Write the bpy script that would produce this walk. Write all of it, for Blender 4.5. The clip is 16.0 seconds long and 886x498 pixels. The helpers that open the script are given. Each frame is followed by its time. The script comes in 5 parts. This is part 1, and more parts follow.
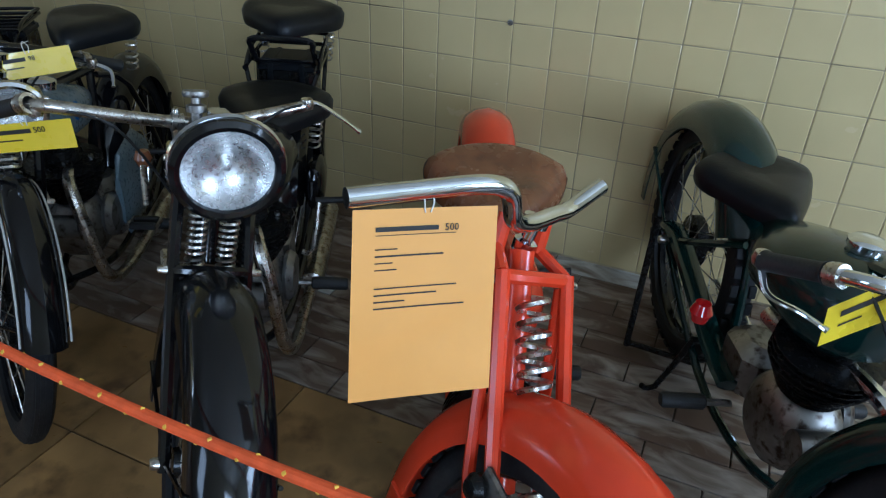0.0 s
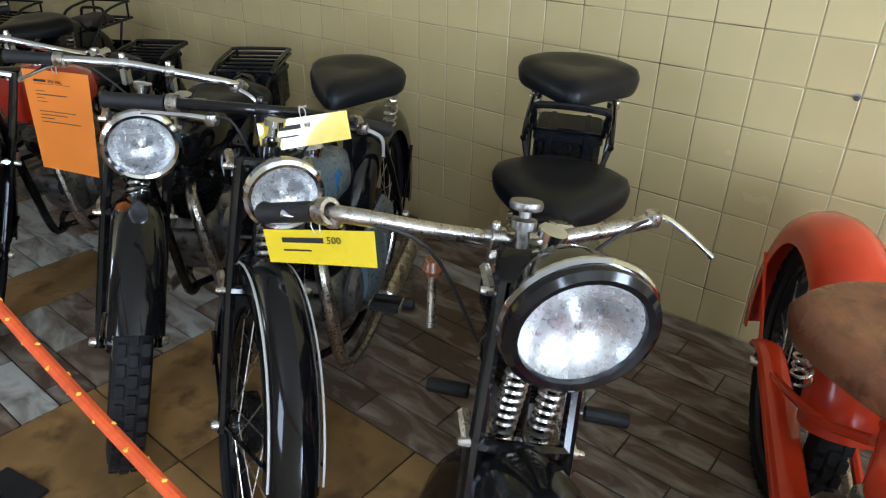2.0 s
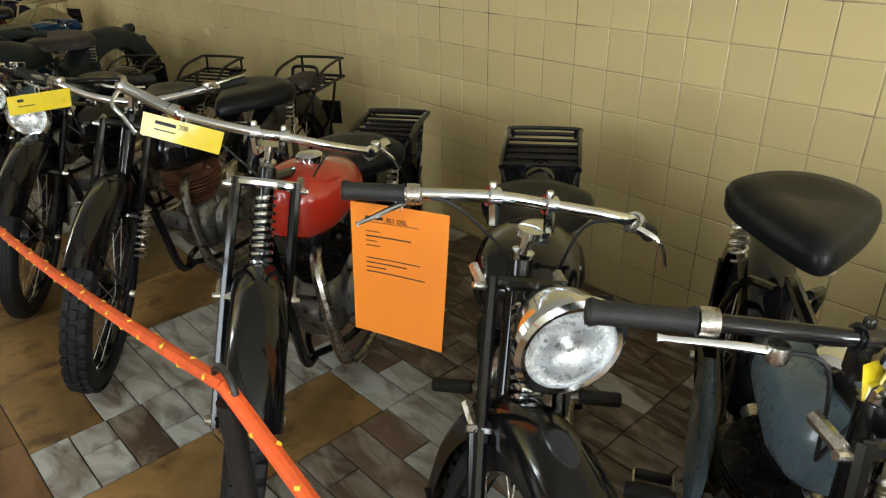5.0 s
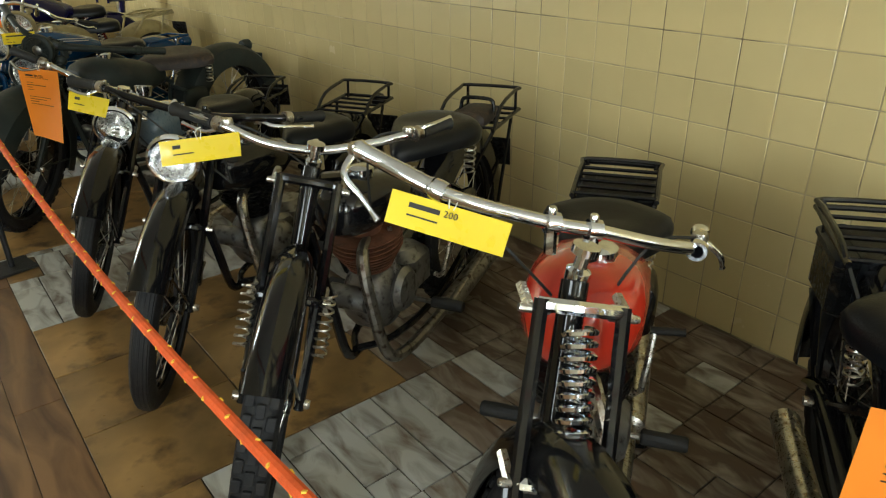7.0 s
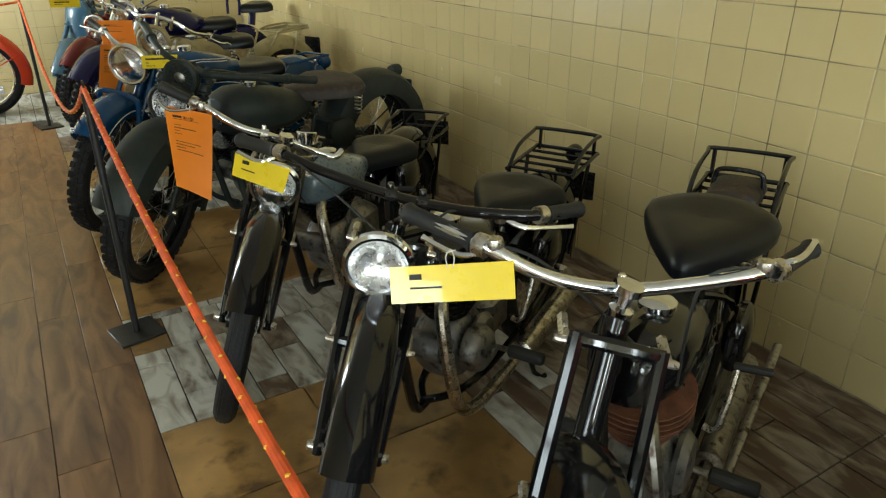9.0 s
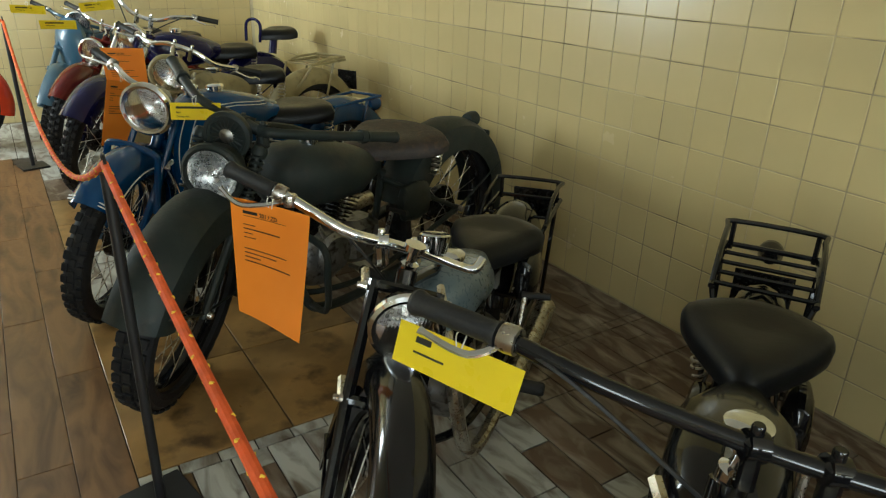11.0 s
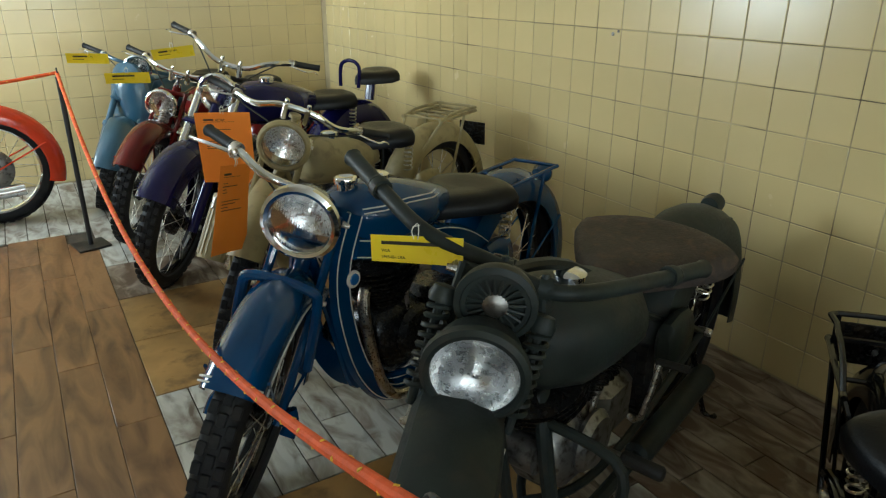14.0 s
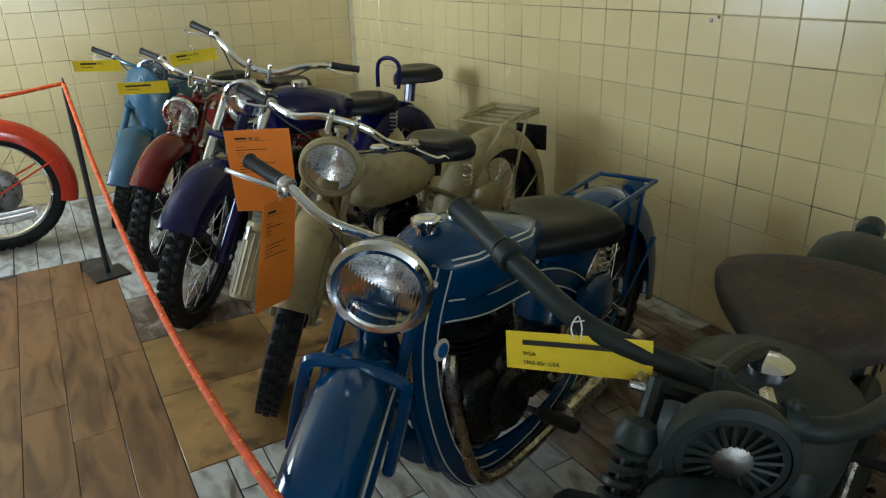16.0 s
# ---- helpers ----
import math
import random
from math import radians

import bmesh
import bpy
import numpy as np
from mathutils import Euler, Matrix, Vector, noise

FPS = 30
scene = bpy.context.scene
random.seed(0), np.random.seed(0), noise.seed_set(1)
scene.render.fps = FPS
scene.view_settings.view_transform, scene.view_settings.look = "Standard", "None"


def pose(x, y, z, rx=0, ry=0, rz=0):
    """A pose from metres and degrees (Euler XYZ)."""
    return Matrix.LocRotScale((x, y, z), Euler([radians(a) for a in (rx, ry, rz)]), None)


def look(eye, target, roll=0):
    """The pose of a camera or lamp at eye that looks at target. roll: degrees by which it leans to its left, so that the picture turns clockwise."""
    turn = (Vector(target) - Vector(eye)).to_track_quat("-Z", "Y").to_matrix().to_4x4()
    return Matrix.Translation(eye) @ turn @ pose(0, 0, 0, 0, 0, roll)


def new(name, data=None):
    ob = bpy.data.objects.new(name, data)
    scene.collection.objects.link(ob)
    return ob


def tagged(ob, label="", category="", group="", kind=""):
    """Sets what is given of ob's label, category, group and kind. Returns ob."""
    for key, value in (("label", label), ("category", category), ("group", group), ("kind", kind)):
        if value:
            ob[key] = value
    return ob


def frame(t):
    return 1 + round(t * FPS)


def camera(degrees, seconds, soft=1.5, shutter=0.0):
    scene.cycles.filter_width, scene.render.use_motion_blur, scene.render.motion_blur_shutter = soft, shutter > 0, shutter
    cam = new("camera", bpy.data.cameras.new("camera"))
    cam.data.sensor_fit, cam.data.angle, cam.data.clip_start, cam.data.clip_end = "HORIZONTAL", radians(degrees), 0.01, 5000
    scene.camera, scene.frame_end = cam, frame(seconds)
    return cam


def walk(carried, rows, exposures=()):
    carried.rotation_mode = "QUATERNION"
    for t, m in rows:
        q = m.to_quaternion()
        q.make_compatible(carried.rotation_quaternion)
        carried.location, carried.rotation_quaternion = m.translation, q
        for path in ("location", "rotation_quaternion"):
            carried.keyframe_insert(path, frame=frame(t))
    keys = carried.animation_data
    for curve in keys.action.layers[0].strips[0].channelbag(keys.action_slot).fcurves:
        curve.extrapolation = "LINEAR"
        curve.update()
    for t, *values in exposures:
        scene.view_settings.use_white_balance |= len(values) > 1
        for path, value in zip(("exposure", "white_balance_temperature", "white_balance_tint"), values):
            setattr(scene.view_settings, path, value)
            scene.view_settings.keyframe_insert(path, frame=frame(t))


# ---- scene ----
cam = camera(65.7, 16.0, soft=1.2)
PATH = [
    (0, (-0.016, 0.033, 1.441), (-0.698, 1.623, 0.437), 2.3),
    (0.5, (-0.107, 0.079, 1.43), (-0.933, 1.608, 0.439), 1.8),
    (1, (-0.253, 0.166, 1.437), (-1.2, 1.63, 0.458), 1.1),
    (1.5, (-0.388, 0.231, 1.442), (-1.409, 1.656, 0.48), 1.1),
    (2, (-0.554, 0.264, 1.428), (-1.649, 1.643, 0.479), 1.2),
    (2.5, (-0.714, 0.264, 1.435), (-1.795, 1.662, 0.499), 0.2),
    (3, (-0.87, 0.279, 1.424), (-1.99, 1.651, 0.497), 0.5),
    (3.5, (-1.06, 0.341, 1.424), (-2.234, 1.671, 0.5), 0.2),
    (4, (-1.235, 0.39, 1.44), (-2.466, 1.672, 0.523), -0.6),
    (4.5, (-1.411, 0.369, 1.435), (-2.682, 1.618, 0.527), -0.7),
    (5, (-1.628, 0.301, 1.459), (-2.935, 1.521, 0.565), -0.9),
    (5.2, (-1.701, 0.282, 1.46), (-3.027, 1.486, 0.57), -1.1),
    (7.3, (-2.601, 0.313, 1.407), (-4.032, 1.417, 0.55), -0.5),
    (7.5, (-2.674, 0.296, 1.407), (-4.115, 1.39, 0.553), -0.3),
    (8, (-2.896, 0.291, 1.399), (-4.374, 1.336, 0.548), -0.0),
    (8.5, (-3.119, 0.329, 1.423), (-4.637, 1.317, 0.575), 0.1),
    (9, (-3.328, 0.339, 1.426), (-4.883, 1.275, 0.586), -0.1),
    (9.2, (-3.415, 0.337, 1.42), (-4.983, 1.256, 0.584), -0.2),
    (11.3, (-4.395, 0.339, 1.39), (-5.927, 1.362, 0.612), 1.9),
    (11.5, (-4.456, 0.312, 1.428), (-5.972, 1.344, 0.632), 1.5),
    (12, (-4.713, 0.265, 1.417), (-6.23, 1.307, 0.635), 0.7),
    (12.5, (-4.949, 0.276, 1.411), (-6.501, 1.274, 0.639), 0.1),
    (13, (-5.162, 0.283, 1.416), (-6.785, 1.178, 0.664), -0.8),
    (13.5, (-5.336, 0.277, 1.403), (-6.962, 1.176, 0.663), 0.1),
    (14, (-5.503, 0.252, 1.409), (-7.093, 1.218, 0.675), 0.1),
    (14.5, (-5.688, 0.277, 1.391), (-7.275, 1.238, 0.643), -0.5),
    (15, (-5.882, 0.335, 1.398), (-7.473, 1.284, 0.644), -1.3),
    (15.5, (-5.969, 0.335, 1.398), (-7.567, 1.271, 0.642), -1.6),
    (16, (-6.005, 0.31, 1.4), (-7.606, 1.233, 0.636), -1.8),
]
walk(cam, [(t, look(eye, target, roll)) for t, eye, target, roll in PATH],
     [(0, -1.45, 4700, 8), (1, -1.42, 4800, 8), (1.5, -1.0, 5050, 10), (2.5, -0.25, 5550, 12), (4, -0.2, 6000, 10), (6, -0.12, 6350, 4), (8.5, 0.1, 6200, 1), (12.5, 0.0, 6000, 0), (14, -0.03, 5750, 1), (16, -0.15, 5350, 3)])

# ---- light ----
world = bpy.data.worlds.new("sky")
scene.world = world
world.use_nodes = True
wn = world.node_tree
sky = wn.nodes.new("ShaderNodeTexSky")
sky.sky_type, sky.sun_disc, sky.sun_elevation, sky.sun_rotation = "NISHITA", False, radians(45), radians(200)
wn.links.new(sky.outputs[0], wn.nodes["Background"].inputs[0])
wn.nodes["Background"].inputs[1].default_value = 0.12

X0, X1, YB, YW, H = -11.13, 3.4, -2.1, 2.5, 2.85   # room: far end, near end, window wall, tiled wall, height
WINDOWS = [(-10.3, 1.2), (-2.5, 1.2), (1.7, 1.6)]      # middle and width of each window in the window wall
POWER = [125, 46, 170]
EAST, EAST_W, EAST_POWER = 0.75, 1.5, 190               # the window in the near end wall
SILL, HEAD = 0.95, 2.35
for (wx, ww), watts in zip(WINDOWS, POWER):
    lamp = bpy.data.lights.new("window_daylight", "AREA")
    lamp.shape, lamp.size, lamp.size_y, lamp.energy, lamp.color = "RECTANGLE", ww - 0.1, HEAD - SILL - 0.1, watts, (0.93, 0.98, 1.0)
    new("window_daylight", lamp).matrix_world = look((wx, YB + 0.02, (SILL + HEAD) / 2), (wx, 3, (SILL + HEAD) / 2))
lamp = bpy.data.lights.new("window_daylight", "AREA")
lamp.shape, lamp.size, lamp.size_y, lamp.energy, lamp.color = "RECTANGLE", EAST_W - 0.1, HEAD - SILL - 0.1, EAST_POWER, (0.93, 0.98, 1.0)
new("window_daylight", lamp).matrix_world = look((X1 - 0.02, EAST, (SILL + HEAD) / 2), (0, EAST, (SILL + HEAD) / 2))

# ---- materials ----
def mat(name, color, rough=0.5, metal=0.0, var=0.25, scale=8.0, bump=0.0, bscale=60.0, coat=0.0, dirt=None, island=0.0, rand=0.0, spec=0.5):
    m = bpy.data.materials.new(name)
    m.use_nodes = True
    t, b = m.node_tree, m.node_tree.nodes["Principled BSDF"]
    n, l = t.nodes.new, t.links.new
    co = n("ShaderNodeTexCoord").outputs["Object"]
    big, fine = n("ShaderNodeTexNoise"), n("ShaderNodeTexNoise")
    big.inputs["Scale"].default_value, big.inputs["Detail"].default_value = scale, 6
    fine.inputs["Scale"].default_value, fine.inputs["Detail"].default_value = bscale, 4
    l(co, big.inputs[0]), l(co, fine.inputs[0])
    ramp = n("ShaderNodeMapRange")
    ramp.inputs[1].default_value, ramp.inputs[2].default_value = 0.3, 0.7
    ramp.inputs[3].default_value, ramp.inputs[4].default_value = 1 - var, 1 + var
    l(big.outputs[0], ramp.inputs[0])
    mul = n("ShaderNodeMix")
    mul.data_type, mul.blend_type = "RGBA", "MULTIPLY"
    mul.inputs[0].default_value, mul.inputs[6].default_value = 1, (*color, 1)
    l(ramp.outputs[0], mul.inputs[7])
    out = mul.outputs[2]
    if rand or island:
        src = n("ShaderNodeObjectInfo").outputs["Random"] if rand else n("ShaderNodeNewGeometry").outputs["Random Per Island"]
        k = rand or island
        mr = n("ShaderNodeMapRange")
        mr.inputs[3].default_value, mr.inputs[4].default_value = 1 - k, 1 + k
        l(src, mr.inputs[0])
        m2 = n("ShaderNodeMix")
        m2.data_type, m2.blend_type = "RGBA", "MULTIPLY"
        m2.inputs[0].default_value = 1
        l(out, m2.inputs[6]), l(mr.outputs[0], m2.inputs[7])
        out = m2.outputs[2]
    if dirt:
        dn = n("ShaderNodeTexNoise")
        dn.inputs["Scale"].default_value, dn.inputs["Detail"].default_value = scale * 2.3, 10
        l(co, dn.inputs[0])
        dr = n("ShaderNodeMapRange")
        dr.inputs[1].default_value, dr.inputs[2].default_value = 0.52, 0.68
        l(dn.outputs[0], dr.inputs[0])
        m3 = n("ShaderNodeMix")
        m3.data_type = "RGBA"
        m3.inputs[7].default_value = (*dirt, 1)
        l(dr.outputs[0], m3.inputs[0]), l(out, m3.inputs[6])
        out = m3.outputs[2]
    l(out, b.inputs["Base Color"])
    rr = n("ShaderNodeMapRange")
    rr.inputs[3].default_value, rr.inputs[4].default_value = max(0.02, rough * 0.75), min(1, rough * 1.3)
    l(fine.outputs[0], rr.inputs[0]), l(rr.outputs[0], b.inputs["Roughness"])
    b.inputs["Metallic"].default_value = metal
    b.inputs["Specular IOR Level"].default_value = spec
    b.inputs["Coat Weight"].default_value, b.inputs["Coat Roughness"].default_value = coat, 0.06
    if bump:
        bm_ = n("ShaderNodeBump")
        bm_.inputs["Strength"].default_value, bm_.inputs["Distance"].default_value = bump, 0.003
        l(fine.outputs[0], bm_.inputs["Height"]), l(bm_.outputs[0], b.inputs["Normal"])
    return m


def plank_mat(name, dark, light, rough, grain=(2, 30, 30), rand=0.22, spec=0.4, bump=0.12, low=0.35, high=0.65):
    """Stretched grain along x, between two colours."""
    m = mat(name, dark, rough, 0, 0.2, 3, 0, 40, rand=rand, spec=spec)
    t, b = m.node_tree, m.node_tree.nodes["Principled BSDF"]
    n, l = t.nodes.new, t.links.new
    mp = n("ShaderNodeMapping")
    mp.inputs["Scale"].default_value = grain
    l(n("ShaderNodeTexCoord").outputs["Object"], mp.inputs[0])
    add = n("ShaderNodeVectorMath")
    l(mp.outputs[0], add.inputs[0])
    sc = n("ShaderNodeMath")
    sc.operation = "MULTIPLY"
    sc.inputs[1].default_value = 40
    l(n("ShaderNodeObjectInfo").outputs["Random"], sc.inputs[0]), l(sc.outputs[0], add.inputs[1])
    no = n("ShaderNodeTexNoise")
    no.inputs["Scale"].default_value, no.inputs["Detail"].default_value, no.inputs["Distortion"].default_value = 1, 8, 1.2
    l(add.outputs[0], no.inputs[0])
    mr = n("ShaderNodeMapRange")
    mr.inputs[1].default_value, mr.inputs[2].default_value = low, high
    l(no.outputs[0], mr.inputs[0])
    mx = n("ShaderNodeMix")
    mx.data_type = "RGBA"
    mx.inputs[7].default_value = (*light, 1)
    old = b.inputs["Base Color"].links[0].from_socket
    l(mr.outputs[0], mx.inputs[0]), l(old, mx.inputs[6]), l(mx.outputs[2], b.inputs["Base Color"])
    bp = n("ShaderNodeBump")
    bp.inputs["Strength"].default_value, bp.inputs["Distance"].default_value = bump, 0.002
    l(no.outputs[0], bp.inputs["Height"]), l(bp.outputs[0], b.inputs["Normal"])
    return m


def glass_mat(name):
    m = bpy.data.materials.new(name)
    m.use_nodes = True
    b = m.node_tree.nodes["Principled BSDF"]
    b.inputs["Transmission Weight"].default_value, b.inputs["Roughness"].default_value, b.inputs["IOR"].default_value = 1, 0.03, 1.35
    w = m.node_tree.nodes.new("ShaderNodeTexWave")
    w.inputs["Scale"].default_value, w.inputs["Distortion"].default_value = 45, 0
    bp = m.node_tree.nodes.new("ShaderNodeBump")
    bp.inputs["Strength"].default_value, bp.inputs["Distance"].default_value = 0.07, 0.002
    m.node_tree.links.new(m.node_tree.nodes.new("ShaderNodeTexCoord").outputs["Object"], w.inputs[0])
    m.node_tree.links.new(w.outputs["Fac"], bp.inputs["Height"])
    m.node_tree.links.new(bp.outputs[0], b.inputs["Normal"])
    return m


BLACK = mat("black_enamel", (0.006, 0.006, 0.007), 0.11, 0, 0.3, 9, 0.0, 90, spec=0.5)
BLACK_WORN = mat("worn_black_paint", (0.007, 0.007, 0.007), 0.26, 0, 0.4, 12, 0.05, 70, dirt=(0.015, 0.012, 0.009), spec=0.3)
CHROME = mat("chrome", (0.74, 0.77, 0.82), 0.1, 1, 0.12, 14, 0.02, 120)
CHROME_OLD = mat("dull_chrome", (0.55, 0.53, 0.49), 0.28, 1, 0.25, 20, 0.08, 150, dirt=(0.25, 0.2, 0.15))
STEEL = mat("bare_steel", (0.30, 0.29, 0.27), 0.42, 1, 0.3, 18, 0.15, 90, dirt=(0.07, 0.05, 0.04))
ALLOY = mat("cast_alloy", (0.24, 0.235, 0.225), 0.42, 0.85, 0.3, 16, 0.25, 110, dirt=(0.05, 0.042, 0.035))
RUST = mat("rusty_iron", (0.13, 0.05, 0.025), 0.8, 0.1, 0.45, 20, 0.5, 90)
RUBBER = mat("tyre_rubber", (0.011, 0.011, 0.012), 0.65, 0, 0.25, 6, 0.2, 120, dirt=(0.024, 0.022, 0.02), spec=0.3)
GRIP = mat("grip_rubber", (0.012, 0.012, 0.012), 0.6, 0, 0.2, 20, 0.2, 200)
LEATHER = mat("black_leather", (0.005, 0.006, 0.008), 0.34, 0, 0.3, 10, 0.2, 220, spec=0.26)
BROWN = mat("brown_leather", (0.19, 0.075, 0.032), 0.26, 0, 0.35, 7, 0.9, 24, dirt=(0.10, 0.04, 0.02), spec=0.6)
OLD_LEATHER = mat("cracked_dark_leather", (0.028, 0.02, 0.017), 0.6, 0, 0.4, 14, 0.6, 120, dirt=(0.06, 0.035, 0.022))
RED = mat("orange_red_paint", (0.64, 0.050, 0.012), 0.16, 0, 0.12, 6, 0.0, 90, spec=0.5)
TANKRED = mat("red_tank_paint", (0.50, 0.028, 0.012), 0.2, 0, 0.12, 6, 0.02, 90, coat=0.7)
DARKRED = mat("dark_red_paint", (0.11, 0.006, 0.005), 0.14, 0, 0.18, 6, 0.0, 90, spec=0.4)
GREEN = mat("dark_green_paint", (0.004, 0.020, 0.018), 0.16, 0, 0.2, 6, 0.01, 90, coat=0.2)
OLIVE = mat("matt_field_grey_paint", (0.020, 0.026, 0.024), 0.48, 0, 0.3, 8, 0.1, 100, dirt=(0.030, 0.030, 0.026), spec=0.25)
BLUE = mat("blue_enamel", (0.0035, 0.042, 0.125), 0.12, 0, 0.25, 5, 0.0, 90, spec=0.5)
PURPLE = mat("dark_violet_blue_paint", (0.006, 0.006, 0.055), 0.14, 0, 0.2, 6, 0.0, 90, spec=0.4)
BEIGE = mat("sand_beige_paint", (0.30, 0.245, 0.115), 0.5, 0, 0.2, 8, 0.08, 80, dirt=(0.21, 0.165, 0.08))
PALEBLUE = mat("pale_blue_paint", (0.028, 0.085, 0.14), 0.3, 0, 0.15, 6, 0.03, 90, coat=0.4)
GREYBLUE = mat("grey_blue_paint", (0.10, 0.14, 0.17), 0.28, 0, 0.2, 6, 0.04, 90, coat=0.4)
LINE = mat("white_pinstripe", (0.62, 0.62, 0.58), 0.4, 0, 0.1)
REFLECT = mat("lamp_reflector", (0.88, 0.88, 0.87), 0.27, 0.90, 0.1, 30, 0.0, 90)
GLASS = glass_mat("fluted_lamp_glass")
REDGLASS = mat("red_lamp_glass", (0.5, 0.01, 0.01), 0.1, 0, 0.1, coat=0.8)
BADGE = mat("blue_badge_enamel", (0.02, 0.12, 0.35), 0.2, 0, 0.1, coat=0.5)
WALLTILE = mat("glazed_cream_tile", (0.585, 0.475, 0.235), 0.24, 0, 0.10, 1.3, 0.05, 9, rand=0.035, spec=0.5)
WALLTILE_FAR = mat("glazed_cream_tile_field", (0.585, 0.475, 0.235), 0.24, 0, 0.10, 1.3, 0.05, 9, island=0.035, spec=0.5)
GROUT = mat("old_grout", (0.40, 0.33, 0.19), 0.9, 0, 0.5, 2, 0.3, 80, dirt=(0.13, 0.10, 0.06))
PLASTER = mat("cream_plaster", (0.62, 0.58, 0.44), 0.85, 0, 0.08, 2, 0.2, 60)
WHITE = mat("white_ceiling_paint", (0.78, 0.77, 0.72), 0.85, 0, 0.05, 2, 0.1, 60)
FRAMEW = mat("white_window_paint", (0.75, 0.74, 0.70), 0.45, 0, 0.06)
LAMINATE = plank_mat("oak_laminate", (0.085, 0.040, 0.017), (0.235, 0.125, 0.052), 0.36, (2.6, 11, 11), 0.22, 0.4, 0.05, 0.3, 0.62)
WASHED = plank_mat("whitewashed_plank_tile", (0.16, 0.12, 0.085), (0.50, 0.50, 0.46), 0.5, (5, 12, 12), 0.16, 0.4, 0.2, 0.30, 0.58)
WASHED_BROWN = plank_mat("worn_brown_plank_tile", (0.13, 0.083, 0.053), (0.36, 0.32, 0.26), 0.45, (5, 13, 13), 0.28, 0.4, 0.2, 0.44, 0.76)
SLATE = mat("honey_brown_stone_tile", (0.28, 0.165, 0.058), 0.3, 0, 0.55, 3.2, 0.1, 30, rand=0.18, dirt=(0.10, 0.055, 0.022))
FGROUT = mat("dark_floor_grout", (0.06, 0.045, 0.03), 0.9, 0, 0.3, 12, 0.3, 90)
ORANGE = mat("orange_paper", (0.90, 0.26, 0.018), 0.55, 0, 0.05, 4, 0.06, 30)
ORANGE_PALE = mat("faded_orange_paper_in_sleeve", (0.80, 0.40, 0.10), 0.2, 0, 0.06, 4, 0.35, 14, coat=1.0)
YELLOW = mat("yellow_card_in_sleeve", (0.82, 0.62, 0.015), 0.28, 0, 0.05, 4, 0.06, 20, coat=0.8)
INK = mat("black_print", (0.02, 0.018, 0.015), 0.6, 0, 0.1)
ROPE = mat("orange_rope", (0.78, 0.11, 0.018), 0.7, 0, 0.2, 30, 0.4, 300)
FLECK = mat("yellow_rope_fleck", (0.88, 0.55, 0.05), 0.6, 0, 0.1)
STRING = mat("white_string", (0.7, 0.68, 0.6), 0.8, 0, 0.1)
IRON = mat("black_post_paint", (0.012, 0.012, 0.013), 0.4, 0, 0.2)

# ---- mesh helpers ----
def V(*a):
    return Vector(a)


def mesh_of(bm, name, smooth=35):
    me = bpy.data.meshes.new(name)
    bmesh.ops.recalc_face_normals(bm, faces=bm.faces[:])
    for f in bm.faces:
        f.smooth = True
    for e in bm.edges:
        if len(e.link_faces) == 2 and e.calc_face_angle(0) > radians(smooth):
            e.smooth = False
    bm.to_mesh(me)
    bm.free()
    return me


def part(name, bm, material, parent=None, label="", at=None):
    me = bm if isinstance(bm, bpy.types.Mesh) else mesh_of(bm, name)
    if not me.materials:
        me.materials.append(material)
    ob = new(name, me)
    ob.parent = parent
    if at is not None:
        ob.matrix_basis = at
    return tagged(ob, label)


def thing(name, m, label, category, group="", kind=""):
    ob = new(name)
    ob.empty_display_size = 0.1
    ob.matrix_basis = m
    return tagged(ob, label, category, group, kind)


def curve_pts(pts, n=5):
    """A smooth line through the points."""
    p = [Vector(q) for q in pts]
    if len(p) < 3 or n < 2:
        return p
    out = []
    for i in range(len(p) - 1):
        a, b, c, d = p[max(i - 1, 0)], p[i], p[i + 1], p[min(i + 2, len(p) - 1)]
        for k in range(n):
            t = k / n
            out.append(0.5 * (2 * b + (c - a) * t + (2 * a - 5 * b + 4 * c - d) * t * t + (3 * b - a - 3 * c + d) * t ** 3))
    return out + [p[-1]]


def tube(bm, pts, r, seg=8, n=4, caps=True, flat=1.0):
    line = curve_pts(pts, n)
    rings, ref = [], None
    for i, q in enumerate(line):
        d = (line[min(i + 1, len(line) - 1)] - line[max(i - 1, 0)]).normalized()
        if ref is None:
            ref = d.orthogonal().normalized() if abs(d.x) > 0.9 else V(1, 0, 0)
        ref = (ref - d * ref.dot(d)).normalized()
        up = d.cross(ref)
        rr = r(i / max(1, len(line) - 1)) if callable(r) else r
        rings.append([bm.verts.new(q + (ref * math.cos(k * math.tau / seg) + up * math.sin(k * math.tau / seg) * flat) * rr) for k in range(seg)])
    for a, b in zip(rings, rings[1:]):
        for k in range(seg):
            bm.faces.new((a[k], a[(k + 1) % seg], b[(k + 1) % seg], b[k]))
    if caps:
        bm.faces.new(rings[0]), bm.faces.new(rings[-1])
    return bm


